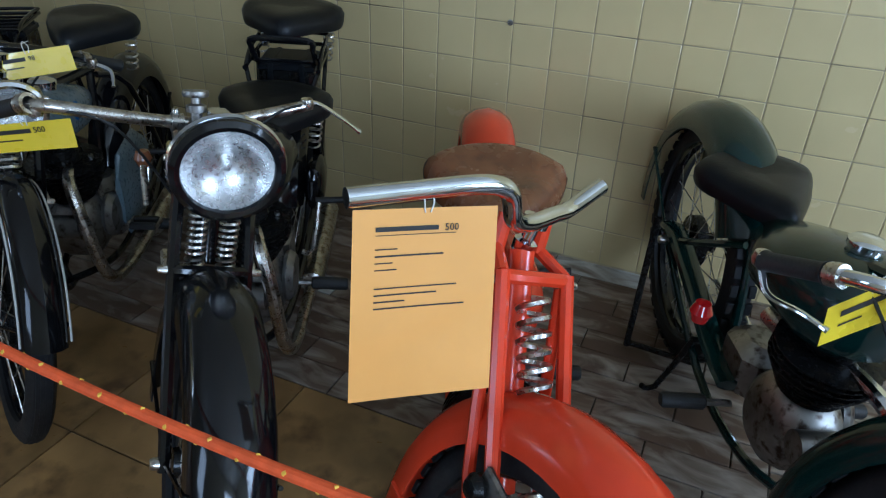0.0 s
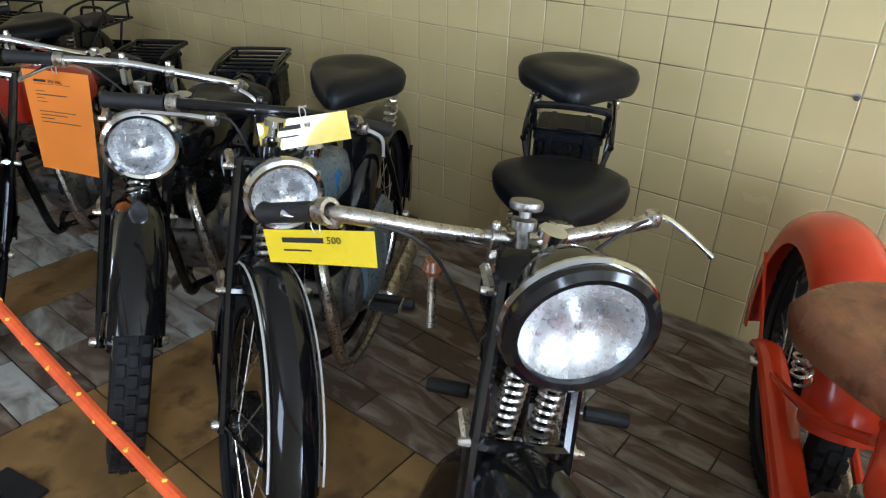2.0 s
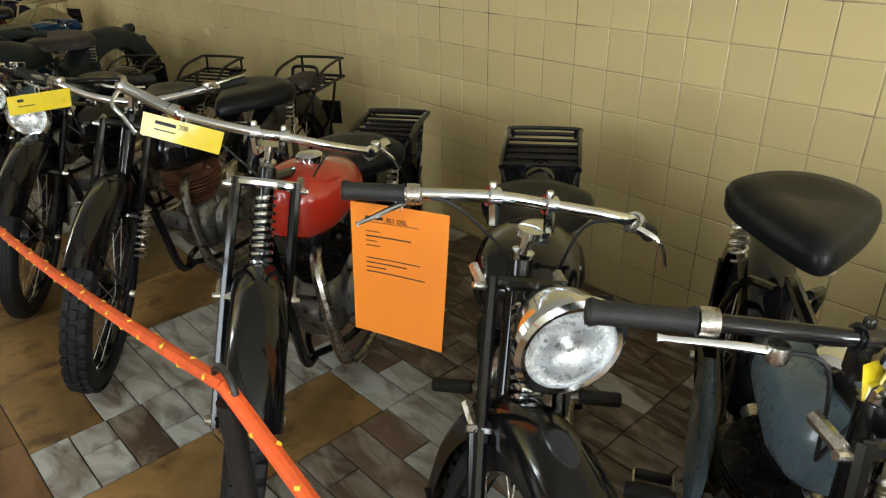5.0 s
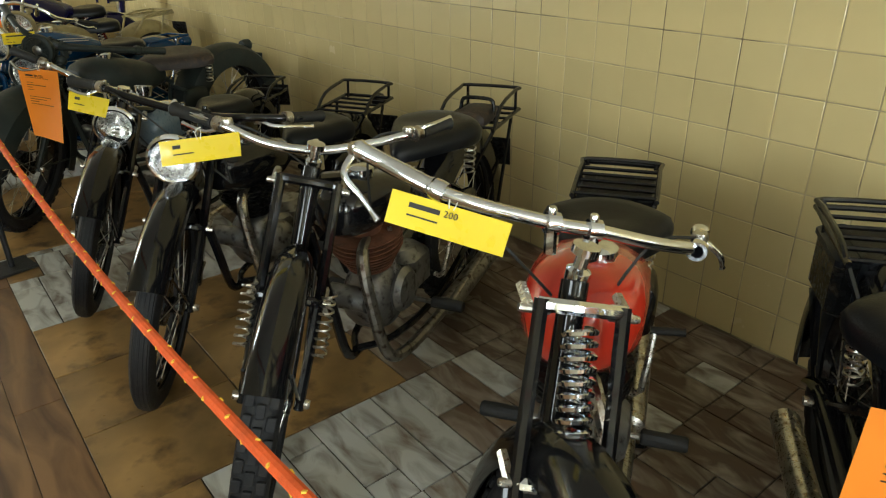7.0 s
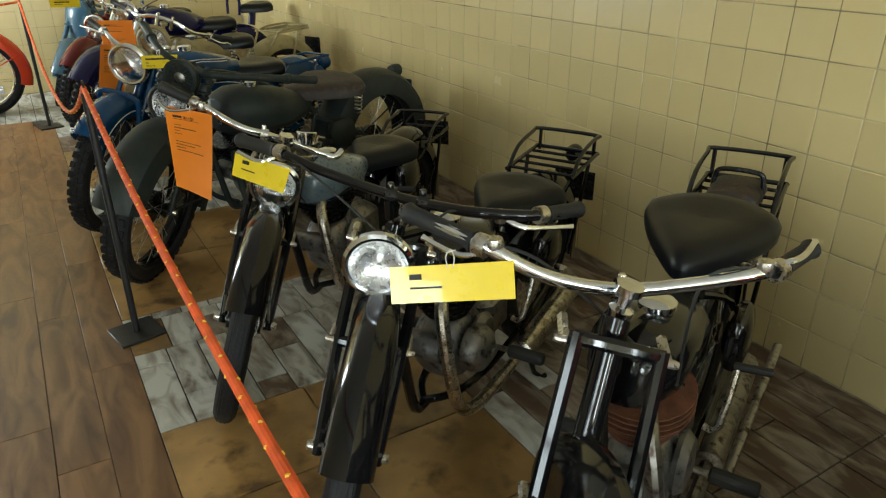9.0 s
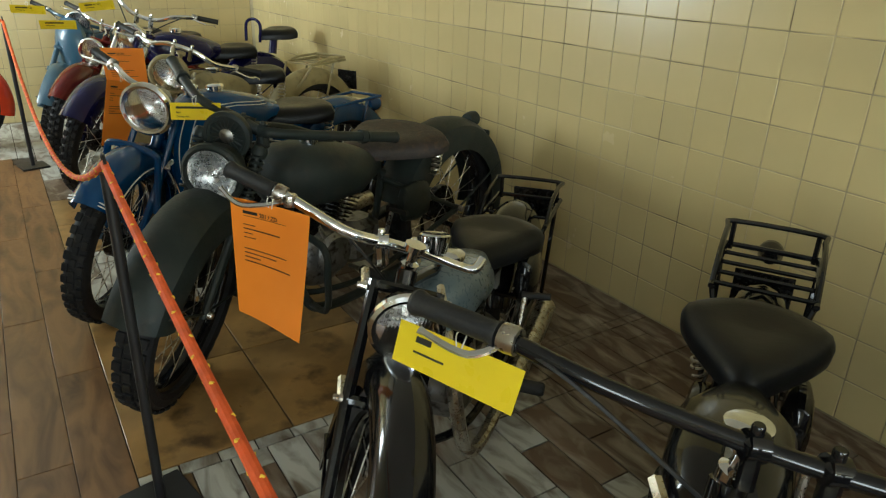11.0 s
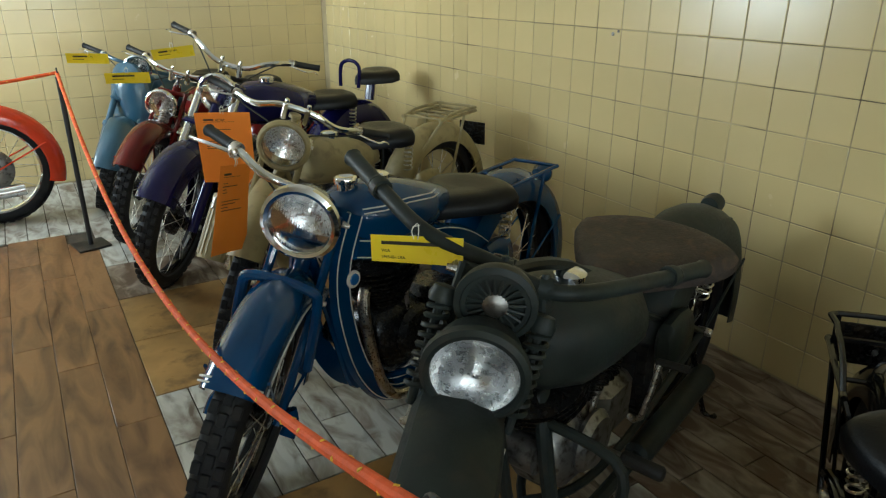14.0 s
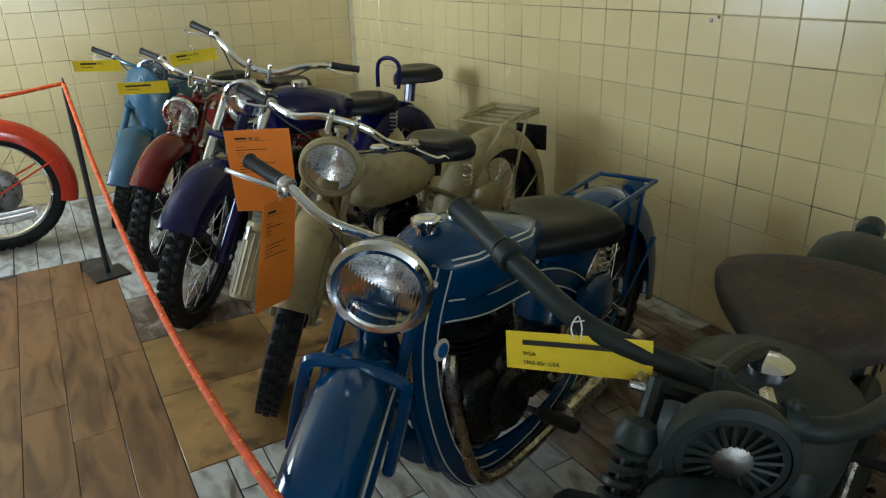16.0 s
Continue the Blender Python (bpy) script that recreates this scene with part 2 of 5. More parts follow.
def lathe(bm, prof, m=None, seg=24, closed=False):
    """prof: (radius, height) pairs turned round z, then laid by m."""
    m = m or Matrix()
    rings = []
    for r, h in prof:
        if r < 1e-5:
            rings.append([bm.verts.new(m @ V(0, 0, h))])
        else:
            rings.append([bm.verts.new(m @ V(r * math.cos(k * math.tau / seg), r * math.sin(k * math.tau / seg), h)) for k in range(seg)])
    pairs = list(zip(rings, rings[1:])) + ([(rings[-1], rings[0])] if closed else [])
    for a, b in pairs:
        for k in range(seg):
            k2 = (k + 1) % seg
            if len(a) == 1 and len(b) == 1:
                continue
            if len(a) == 1:
                bm.faces.new((a[0], b[k], b[k2]))
            elif len(b) == 1:
                bm.faces.new((a[k], a[k2], b[0]))
            else:
                bm.faces.new((a[k], a[k2], b[k2], b[k]))
    return bm


def box(bm, cx, cy, cz, sx, sy, sz, bev=0.0, m=None):
    """A block with chamfered upright and top edges."""
    m = m or Matrix()
    b = min(bev, sx / 2.2, sy / 2.2, sz / 2.2)
    hx, hy, hz = sx / 2, sy / 2, sz / 2
    lev = [(-hz, b), (-hz + b, 0), (hz - b, 0), (hz, b)] if b else [(-hz, 0), (hz, 0)]
    rings = []
    for z, i in lev:
        ax, ay = hx - i, hy - i
        c = [(-ax + b, -ay), (ax - b, -ay), (ax, -ay + b), (ax, ay - b), (ax - b, ay), (-ax + b, ay), (-ax, ay - b), (-ax, -ay + b)] if b else [(-ax, -ay), (ax, -ay), (ax, ay), (-ax, ay)]
        rings.append([bm.verts.new(m @ V(cx + x, cy + y, cz + z)) for x, y in c])
    for a, c in zip(rings, rings[1:]):
        for k in range(len(a)):
            bm.faces.new((a[k], a[(k + 1) % len(a)], c[(k + 1) % len(a)], c[k]))
    bm.faces.new(rings[0]), bm.faces.new(rings[-1])
    return bm


def loft(bm, sections, seg=20, power=2.6):
    """sections: (y, z middle, half width, half height, power?) along y; rounded box outlines."""
    rings = []
    for s in sections:
        y, zc, w, h = s[:4]
        pw = s[4] if len(s) > 4 else power
        ring = []
        for k in range(seg):
            a = k * math.tau / seg
            c, d = math.cos(a), math.sin(a)
            ring.append(bm.verts.new(V(math.copysign(abs(c) ** (2 / pw), c) * w, y, zc + math.copysign(abs(d) ** (2 / pw), d) * h)))
        rings.append(ring)
    for a, b in zip(rings, rings[1:]):
        for k in range(seg):
            bm.faces.new((a[k], a[(k + 1) % seg], b[(k + 1) % seg], b[k]))
    bm.faces.new(rings[0]), bm.faces.new(rings[-1])
    return bm


def spring(bm, a, b, r, turns, wire=0.004):
    a, b = Vector(a), Vector(b)
    d = (b - a)
    x = d.orthogonal().normalized()
    y = d.normalized().cross(x)
    pts = [a + d * (i / (turns * 12)) + (x * math.cos(i * math.tau / 12) + y * math.sin(i * math.tau / 12)) * r for i in range(turns * 12 + 1)]
    return tube(bm, pts, wire, 5, 1)


def along(a, b):
    """A frame at a whose z runs towards b."""
    a, b = Vector(a), Vector(b)
    return Matrix.Translation(a) @ (b - a).to_track_quat("Z", "Y").to_matrix().to_4x4()


def bolt(bm, p, q, r):
    L = (Vector(q) - Vector(p)).length
    return lathe(bm, [(0, 0), (r, 0), (r, L * 0.85), (r * 0.8, L), (0, L)], along(p, q), 10)


SHARED = {}


def shared(key, make):
    if key not in SHARED:
        SHARED[key] = make()
    return SHARED[key]


def lettering(name, text, size, m, parent, material=None, align="LEFT"):
    cu = bpy.data.curves.new(name, "FONT")
    cu.body, cu.size, cu.align_x, cu.extrude, cu.resolution_u = text, size, align, 0.0003, 2
    tmp = bpy.data.objects.new(name, cu)
    me = bpy.data.meshes.new_from_object(tmp)
    bpy.data.objects.remove(tmp)
    me.materials.clear()
    me.materials.append(material or INK)
    ob = new(name, me)
    ob.parent, ob.matrix_basis = parent, m
    return ob

# ---- the room ----
def slab(name, material, x0, x1, y0, y1, z0, z1, label, category):
    ob = part(name, box(bmesh.new(), (x0 + x1) / 2, (y0 + y1) / 2, (z0 + z1) / 2, x1 - x0, y1 - y0, z1 - z0), material)
    return tagged(ob, label, category, kind="structure")


EDGE, FAR_EDGE = 0.46, -9.9
floor = slab("floor", FGROUT, X0 - 0.2, X1 + 0.2, YB - 0.2, YW + 0.2, -0.2, -0.008, "museum floor with oak laminate and worn ceramic tiles", "floor")
slab("ceiling", WHITE, X0 - 0.2, X1 + 0.2, YB - 0.2, YW + 0.2, H, H + 0.2, "plain white painted ceiling of the hall", "ceiling")
wall_north = slab("wall_north", GROUT, X0 - 0.2, X1 + 0.2, YW - 0.0035, YW + 0.2, -0.008, H, "long wall of square cream glazed tiles", "wall")
wall_west = slab("wall_west", GROUT, X0 - 0.2, X0 + 0.0035, YB, YW - 0.004, -0.008, H, "end wall of square cream glazed tiles", "wall")
def east_wall():
    bm, x, lo, hi = bmesh.new(), X1 + 0.1, EAST - EAST_W / 2, EAST + EAST_W / 2
    for y0, y1, z0, z1 in ((YB, lo, -0.008, H), (hi, YW - 0.004, -0.008, H), (lo, hi, -0.008, SILL), (lo, hi, HEAD, H)):
        box(bm, x, (y0 + y1) / 2, (z0 + z1) / 2, 0.2, y1 - y0, z1 - z0)
    return bm


tagged(part("wall_east", east_wall(), PLASTER), "plain cream end wall with a window", "wall", kind="structure")
# window wall, with real openings
def window_wall():
    bm = bmesh.new()
    cuts = sorted((wx - ww / 2, wx + ww / 2) for wx, ww in WINDOWS)
    x = X0 - 0.2
    for a, b in cuts + [(X1 + 0.2, None)]:
        box(bm, (x + a) / 2, YB - 0.1, H / 2, a - x, 0.2, H)
        if b is not None:
            box(bm, (a + b) / 2, YB - 0.1, SILL / 2, b - a, 0.2, SILL)
            box(bm, (a + b) / 2, YB - 0.1, (HEAD + H) / 2, b - a, 0.2, H - HEAD)
            x = b
    return bm


tagged(part("wall_south", window_wall(), PLASTER), "cream plastered wall pierced by windows", "wall", kind="structure")
for i, (spot, ww) in enumerate([(pose(wx, YB - 0.12, SILL), ww) for wx, ww in WINDOWS] + [(pose(X1 + 0.12, EAST, SILL, 0, 0, 90), EAST_W)]):
    win = thing(f"window_{i + 1}", spot, "white framed window with two panes", "window", kind="structure")
    h = HEAD - SILL
    bm = bmesh.new()
    for sx in (-1, 1):
        box(bm, sx * (ww / 2 - 0.03), 0, h / 2, 0.06, 0.06, h, 0.006)
    box(bm, 0, 0, 0.03, ww - 0.122, 0.06, 0.06, 0.006), box(bm, 0, 0, h - 0.03, ww - 0.122, 0.06, 0.06, 0.006)
    box(bm, 0, 0, h / 2, 0.06, 0.055, h - 0.122, 0.006)
    part("window_frame", bm, FRAMEW, win)
    part("window_sill", box(bmesh.new(), 0, 0.13, -0.02, ww + 0.1, 0.16, 0.036, 0.008), FRAMEW, win)

# ---- motorcycles ----
def tyre_mesh(R, w, tread):
    bm = bmesh.new()
    prof = [(R - 0.062, -0.42 * w), (R - 0.045, -0.5 * w), (R - 0.022, -0.47 * w), (R - 0.006, -0.33 * w), (R, -0.12 * w), (R, 0.12 * w),
            (R - 0.006, 0.33 * w), (R - 0.022, 0.47 * w), (R - 0.045, 0.5 * w), (R - 0.062, 0.42 * w)]
    lathe(bm, prof, pose(0, 0, 0, 0, 90, 0), 56, True)
    if tread:
        for k in range(44):
            for j, off in ((-0.3, 0), (0, 0.5), (0.3, 0)):
                a = (k + off) * math.tau / 44
                drop = 0.004 if j else 0
                m = Matrix.Rotation(a, 4, "X") @ Matrix.Translation((j * w, 0, R + 0.002 - drop))
                box(bm, 0, 0, 0, w * 0.24, R * math.tau / 44 * 0.66, 0.012, 0.002, m)
    else:
        for j in (-0.22, -0.08, 0.08, 0.22):
            lathe(bm, [(R - 0.004, j * w - 0.004), (R + 0.003 - 0.02 * abs(j), j * w - 0.003), (R + 0.003 - 0.02 * abs(j), j * w + 0.003), (R - 0.004, j * w + 0.004)], pose(0, 0, 0, 0, 90, 0), 56)
    return mesh_of(bm, "tyre")


def wheel(bike, y, R=0.33, w=0.085, tread=True, rim=None, hub=None, steer=None, drum=0.07):
    rim, hub = rim or BLACK, hub or BLACK_WORN
    wh = part("wheel", lathe(bmesh.new(), [(0, -0.055), (0.03, -0.055), (0.034, -0.03), (drum, -0.028), (drum, 0.004), (0.026, 0.012), (0.03, 0.04), (0.035, 0.05), (0, 0.055)], pose(0, 0, 0, 0, 90, 0), 20), hub, bike,
              "wire spoked wheel", at=pose(0, y, R))
    part("tyre", shared(("tyre", R, w, tread), lambda: tyre_mesh(R, w, tread)), RUBBER, wh)
    r = R - 0.06
    part("rim", shared(("rim", R, w, rim.name), lambda: mesh_of(lathe(bmesh.new(), [(r + 0.006, -0.40 * w), (r + 0.004, -0.30 * w), (r - 0.012, -0.2 * w), (r - 0.018, 0), (r - 0.012, 0.2 * w), (r + 0.004, 0.3 * w), (r + 0.006, 0.4 * w)], pose(0, 0, 0, 0, 90, 0), 48), "rim")), rim, wh)
    def one(side, lean):
        bm = bmesh.new()
        a = lean
        tube(bm, [V(side * 0.042, 0.034 * math.sin(a), 0.034 * math.cos(a)), V(side * 0.006, 0, r - 0.012)], 0.0019, 5, 1)
        return mesh_of(bm, "spoke")
    for k in range(24):
        side, lean = (1 if k % 2 else -1), (1.25 if k % 4 < 2 else -1.25)
        part("spoke", shared(("spoke", R, side, lean), lambda: one(side, lean)), CHROME_OLD, wh, at=pose(0, 0, 0, 15 * k, 0, 0))
    return wh


def fender_bm(R, w, a0, a1, depth=0.05, gap=0.035, flare=0.0, dome=0.35):
    """A domed mudguard over a wheel at the origin; angles from straight ahead over the top."""
    bm = bmesh.new()
    N, sec = 26, []
    prof = [(-1, -depth), (-1, -depth * 0.35), (-0.86, 0.006), (-0.5, 0.02 + 0.02 * dome), (0, 0.026 + 0.03 * dome), (0.5, 0.02 + 0.02 * dome), (0.86, 0.006), (1, -depth * 0.35), (1, -depth)]
    inner = [(x * (1 - 0.004 / w) if abs(x) > 0.9 else x, h - (0.003 if abs(x) < 0.9 else 0)) for x, h in reversed(prof)]
    rings = []
    for i in range(N + 1):
        t = i / N
        a = radians(a0 + (a1 - a0) * t)
        fl = 1 + flare * max(0, 1 - t * 4)
        ring = []
        for x, h in prof + inner:
            rad = R + gap + h
            ring.append(bm.verts.new(V(x * w * fl, -math.cos(a) * rad, math.sin(a) * rad)))
        rings.append(ring)
    n = len(rings[0])
    for p, q in zip(rings, rings[1:]):
        for k in range(n):
            bm.faces.new((p[k], p[(k + 1) % n], q[(k + 1) % n], q[k]))
    bm.faces.new(rings[0]), bm.faces.new(rings[-1])
    return bm


def arc_line(R, x, a0, a1, r=0.0025, n=24):
    bm = bmesh.new()
    pts = [V(x, -math.cos(radians(a0 + (a1 - a0) * i / n)) * R, math.sin(radians(a0 + (a1 - a0) * i / n)) * R) for i in range(n + 1)]
    return tube(bm, pts, r, 5, 1)


def lamp(bike, p, r, shell, rimmat, tilt=0, turn=0, deep=1.0, name="headlamp"):
    """A headlamp that faces the front, its glass at p."""
    m = pose(*p, 90 + tilt, 0, turn)      # local z looks ahead (-y)
    bm = lathe(bmesh.new(), [(0, -1.3 * r * deep), (0.25 * r, -1.22 * r * deep), (0.6 * r, -1.0 * r * deep), (0.85 * r, -0.6 * r * deep), (0.98 * r, -0.1 * r), (r, 0), (0.95 * r, 0.0), (0.93 * r, -0.1 * r), (0.75 * r, -0.5 * r), (0, -0.75 * r)], m, 32)
    body = part(name, bm, shell, bike, "round headlamp shell")
    part("lamp_rim", lathe(bmesh.new(), [(0.84 * r, 0.0), (0.86 * r, 0.10 * r), (0.95 * r, 0.13 * r), (1.05 * r, 0.06 * r), (1.06 * r, -0.1 * r), (1.0 * r, -0.16 * r), (0.97 * r, -0.05 * r)], m, 36, True), rimmat, body)
    part("reflector", lathe(bmesh.new(), [(0.87 * r, 0.03 * r), (0.78 * r, -0.12 * r), (0.6 * r, -0.3 * r), (0.35 * r, -0.42 * r), (0.12 * r, -0.47 * r), (0.09 * r, -0.2 * r), (0.06 * r, -0.12 * r), (0, -0.1 * r)], m, 32), REFLECT, body, "bright silvered reflector")
    g = part("glass", lathe(bmesh.new(), [(0.87 * r, 0.055 * r), (0.6 * r, 0.13 * r), (0.3 * r, 0.165 * r), (0, 0.175 * r), (0, 0.14 * r), (0.3 * r, 0.13 * r), (0.6 * r, 0.1 * r), (0.87 * r, 0.03 * r)], m, 32), GLASS, body, "fluted lamp glass")
    g.visible_shadow = False
    return body


def saddle(bike, p, L=0.30, W=0.25, H_=0.085, material=None, tilt=0, name="saddle", springs=True, nose=0.32, dish=0.25):
    """A pan saddle: broad behind, narrow nose in front."""
    material = material or LEATHER
    W, L = W * 1.46, L * 1.06
    bm = bmesh.new()
    N, m = 36, pose(*p, tilt, 0, 0)
    def outline(a):
        c, s = math.cos(a), math.sin(a)       # s: +1 behind
        back = 0.5 + 0.5 * s
        wid = W / 2 * (nose * 0.8 + (1 - nose * 0.8) * min(1, 0.10 + back * 1.2) ** 1.15)
        return V(c * wid * (1.0 if s < 0 else (1 - 0.04 * s)), s * L / 2 * (1.32 if s < 0 else 0.95))
    rows = []
    for f, z in ((0.02, 0.0), (0.35, 0.004), (0.62, 0.004), (0.82, -0.002), (0.94, -0.016), (1.0, -0.038), (0.985, -0.065), (0.95, -1), (0.86, -1.02), (0.4, -0.9)):
        ring = []
        for k in range(N):
            a = k * math.tau / N
            q = outline(a) * f
            up = dish * 0.12 * max(0, math.sin(a)) * f ** 2 * 0.9
            zz = z if z > -0.5 else (-H_ if z > -1.01 else -H_ * (0.95 if z < -1.01 else 1))
            skirt = 1.0 if z > -0.5 else (0.65 + 0.35 * (0.5 + 0.5 * math.sin(a)))
            ring.append(bm.verts.new(m @ V(q.x, q.y, zz * skirt + up)))
        rows.append(ring)
    for a, b in zip(rows, rows[1:]):
        for k in range(N):
            bm.faces.new((a[k], a[(k + 1) % N], b[(k + 1) % N], b[k]))
    bm.faces.new(rows[0]), bm.faces.new(rows[-1])
    s = part(name, bm, material, bike, "sprung pan saddle covered in leather")
    if springs:
        for sx in (-1, 1):
            part("saddle_spring", spring(bmesh.new(), m @ V(sx * W * 0.30, L * 0.28, -H_ * 0.8), m @ V(sx * W * 0.26, L * 0.30, -H_ - 0.11), 0.019, 6, 0.0035), CHROME_OLD, s)
    return s


def handlebar(bike, c, half=0.36, rise=0.02, back=0.16, r=0.0125, metal=None, grip=GRIP, levers=True, dip=0.0, grip_len=0.115, end=None):
    metal = metal or CHROME
    x, y, z = c
    pts = [V(-half, y + back, z + rise), V(-half + 0.10, y + back * 0.72, z + rise * 1.0), V(-0.17, y + 0.03, z + rise * 0.75), V(-0.07, y, z - dip), V(0.07, y, z - dip), V(0.17, y + 0.03, z + rise * 0.75), V(half - 0.10, y + back * 0.72, z + rise * 1.0), V(half, y + back, z + rise)]
    bar = part("handlebar", tube(bmesh.new(), pts, r, 10, 5), metal, bike)
    for s in (-1, 1):
        e, d = V(s * half, y + back, z + rise), V(s * 0.10, back * 0.28, 0).normalized()
        if grip_len:
            part("grip", tube(bmesh.new(), [e - d * grip_len, e - d * (grip_len - 0.008), e - d * 0.02, e + d * 0.004, e + d * 0.009], lambda t: 0.0155 + (0.003 if t < 0.12 or t > 0.92 else 0), 12, 1), grip, bar)
        if levers:
            q = e - d * (grip_len + 0.02)
            lv = part("brake_lever", tube(bmesh.new(), [q + V(0, -0.014, 0), q + V(s * 0.02, -0.035, -0.004), q + V(s * 0.09, -0.045, -0.008), e + V(0, -0.06, -0.01), e + V(s * 0.02, -0.05, -0.02)], 0.0055, 6, 4, flat=0.6), CHROME, bar)
            part("lever_clamp", lathe(bmesh.new(), [(0.0135, -0.012), (0.019, -0.012), (0.019, 0.012), (0.0135, 0.012)], along(q, q + d), 12, True), CHROME_OLD, bar)
            part("cable", tube(bmesh.new(), [q + V(s * 0.01, -0.03, 0), q + V(-s * 0.06, -0.07, -0.02), V(s * 0.06, y - 0.05, z - 0.09), V(s * 0.04, y + 0.02, z - 0.25)], 0.0035, 5, 5), GRIP, bar)
    for s in (-1, 1):
        bm = box(bmesh.new(), s * 0.045, y, z - dip - 0.02, 0.022, 0.034, 0.07, 0.005)
        bolt(bm, (s * 0.045, y, z - dip + 0.013), (s * 0.045, y, z - dip + 0.032), 0.009)
        part("bar_clamp", bm, metal, bike)
    return bar


def fork_girder(bike, R, paint, top, low=0.62, width=0.075, spr=True, sprmat=None, blade=0.013, yoke=None, reach=0.0):
    """Girder fork: blades from the axle to the yokes, links and a spring."""
    ty, tz = top
    slope = (ty - 0.02 - reach) / (tz - R)
    at = lambda z: 0.02 + reach + (z - R) * slope
    for s in (-1, 1):
        bm = tube(bmesh.new(), [V(s * (width - 0.005), reach - 0.012, R - 0.012), V(s * width, at(low) - 0.035, low), V(s * width * 0.95, ty - 0.055, tz - 0.01)], blade, 8, 3)
        fb = part("fork_blade", bm, paint, bike)
        part("fork_stay", tube(bmesh.new(), [V(s * (width - 0.004), reach + 0.01, R), V(s * width, at(low) + 0.0, low - 0.02)], blade * 0.7, 7, 1), paint, fb)
        part("axle_nut", bolt(bmesh.new(), (s * (width - 0.016), reach, R), (s * (width + 0.022), reach, R), 0.013), CHROME_OLD, fb)
        for z, yy in ((low, at(low) - 0.035), (tz - 0.03, ty - 0.055)):
            part("link", tube(bmesh.new(), [V(s * (width + 0.012), yy, z), V(s * (width + 0.012), yy + 0.06, z + 0.006)], 0.010, 6, 1), CHROME_OLD, fb)
            part("link_bolt", bolt(bmesh.new(), (s * width * 0.7, yy, z), (s * (width + 0.03), yy, z), 0.008), CHROME_OLD, fb)
    for z, yy in ((low, at(low) - 0.035), (tz - 0.02, ty - 0.055)):
        part("fork_yoke", tube(bmesh.new(), [V(-width, yy, z), V(-width * 0.5, yy - 0.008, z + 0.004), V(width * 0.5, yy - 0.008, z + 0.004), V(width, yy, z)], 0.013, 8, 2), yoke or paint, bike)
    if spr:
        part("fork_spring", spring(bmesh.new(), V(0, at(low) - 0.058, low + 0.015), V(0, ty - 0.074, tz - 0.045), 0.026, 13, 0.0055), sprmat or CHROME_OLD, bike)
    part("steering_head", tube(bmesh.new(), [V(0, at(low) + 0.03, low - 0.02), V(0, ty + 0.0, tz)], 0.024, 12, 1), paint, bike)
    if paint not in (OLIVE, BLUE):
        part("top_nut", lathe(bmesh.new(), [(0, 0), (0.02, 0), (0.022, 0.02), (0.012, 0.026), (0.012, 0.05), (0.024, 0.052), (0.024, 0.066), (0, 0.068)], pose(0, ty, tz), 12), paint if paint is BEIGE else CHROME, bike)


def fork_tele(bike, R, paint, top, width=0.09, tube_mat=None, rt=0.02, rl=0.026, reach=0.0):
    ty, tz = top
    d = V(0, ty, tz - R)
    for s in (-1, 1):
        a, b = V(s * width, reach - 0.03, R - 0.02), V(s * width, ty - 0.03, tz)
        lo = part("fork_slider", tube(bmesh.new(), [a, a + (b - a) * 0.02, a + (b - a) * 0.45], rl, 12, 1), paint, bike)
        part("fork_tube", tube(bmesh.new(), [a + (b - a) * 0.44, b], rt, 12, 1), tube_mat or CHROME, lo)
        part("fork_collar", tube(bmesh.new(), [a + (b - a) * 0.43, a + (b - a) * 0.47], rl * 1.25, 12, 1), tube_mat or CHROME, lo)
        part("axle_nut", bolt(bmesh.new(), (s * (width - 0.02), reach, R), (s * (width + 0.03), reach, R), 0.014), CHROME_OLD, lo)
    for k in (0.72, 1.0):
        c = V(0, -0.03 + (ty) * k, R - 0.02 + (tz - R + 0.02) * k)
        part("fork_yoke", box(bmesh.new(), 0, c.y, c.z, width * 2 + 0.05, 0.06, 0.028, 0.01), paint, bike)
    part("steering_head", tube(bmesh.new(), [V(0, ty * 0.72, R + (tz - R) * 0.70), V(0, ty, tz)], 0.026, 12, 1), paint, bike)


def tank(bike, paint, y0, y1, z, w, h, name="fuel_tank", cap=CHROME, slim=0.5, capy=0.35, drop=0.02):
    L = y1 - y0
    secs = [(y0 - 0.008, z, w * 0.22, h * 0.3), (y0, z + 0.004, w * 0.5, h * 0.62), (y0 + L * 0.06, z + 0.006, w * 0.74, h * 0.84), (y0 + L * 0.2, z + 0.006, w * 0.96, h), (y0 + L * 0.42, z, w, h),
            (y0 + L * 0.65, z - drop * 0.6, w * (0.5 + 0.4 * (1 - slim) + 0.3), h * 0.86), (y0 + L * 0.86, z - drop, w * (1 - slim * 0.75), h * 0.62), (y1, z - drop * 1.4, w * (1 - slim) * 0.8, h * 0.42), (y1 + 0.008, z - drop * 1.5, w * 0.2, h * 0.2)]
    t = part(name, loft(bmesh.new(), secs, 24, 2.5), paint, bike)
    if cap:
        part("filler_cap", lathe(bmesh.new(), [(0, -0.02), (0.034, -0.02), (0.034, 0.008), (0.038, 0.01), (0.038, 0.022), (0.03, 0.028), (0, 0.03)], pose(w * 0.15, y0 + L * capy, z + h * 0.98), 20), cap, t)
    return t


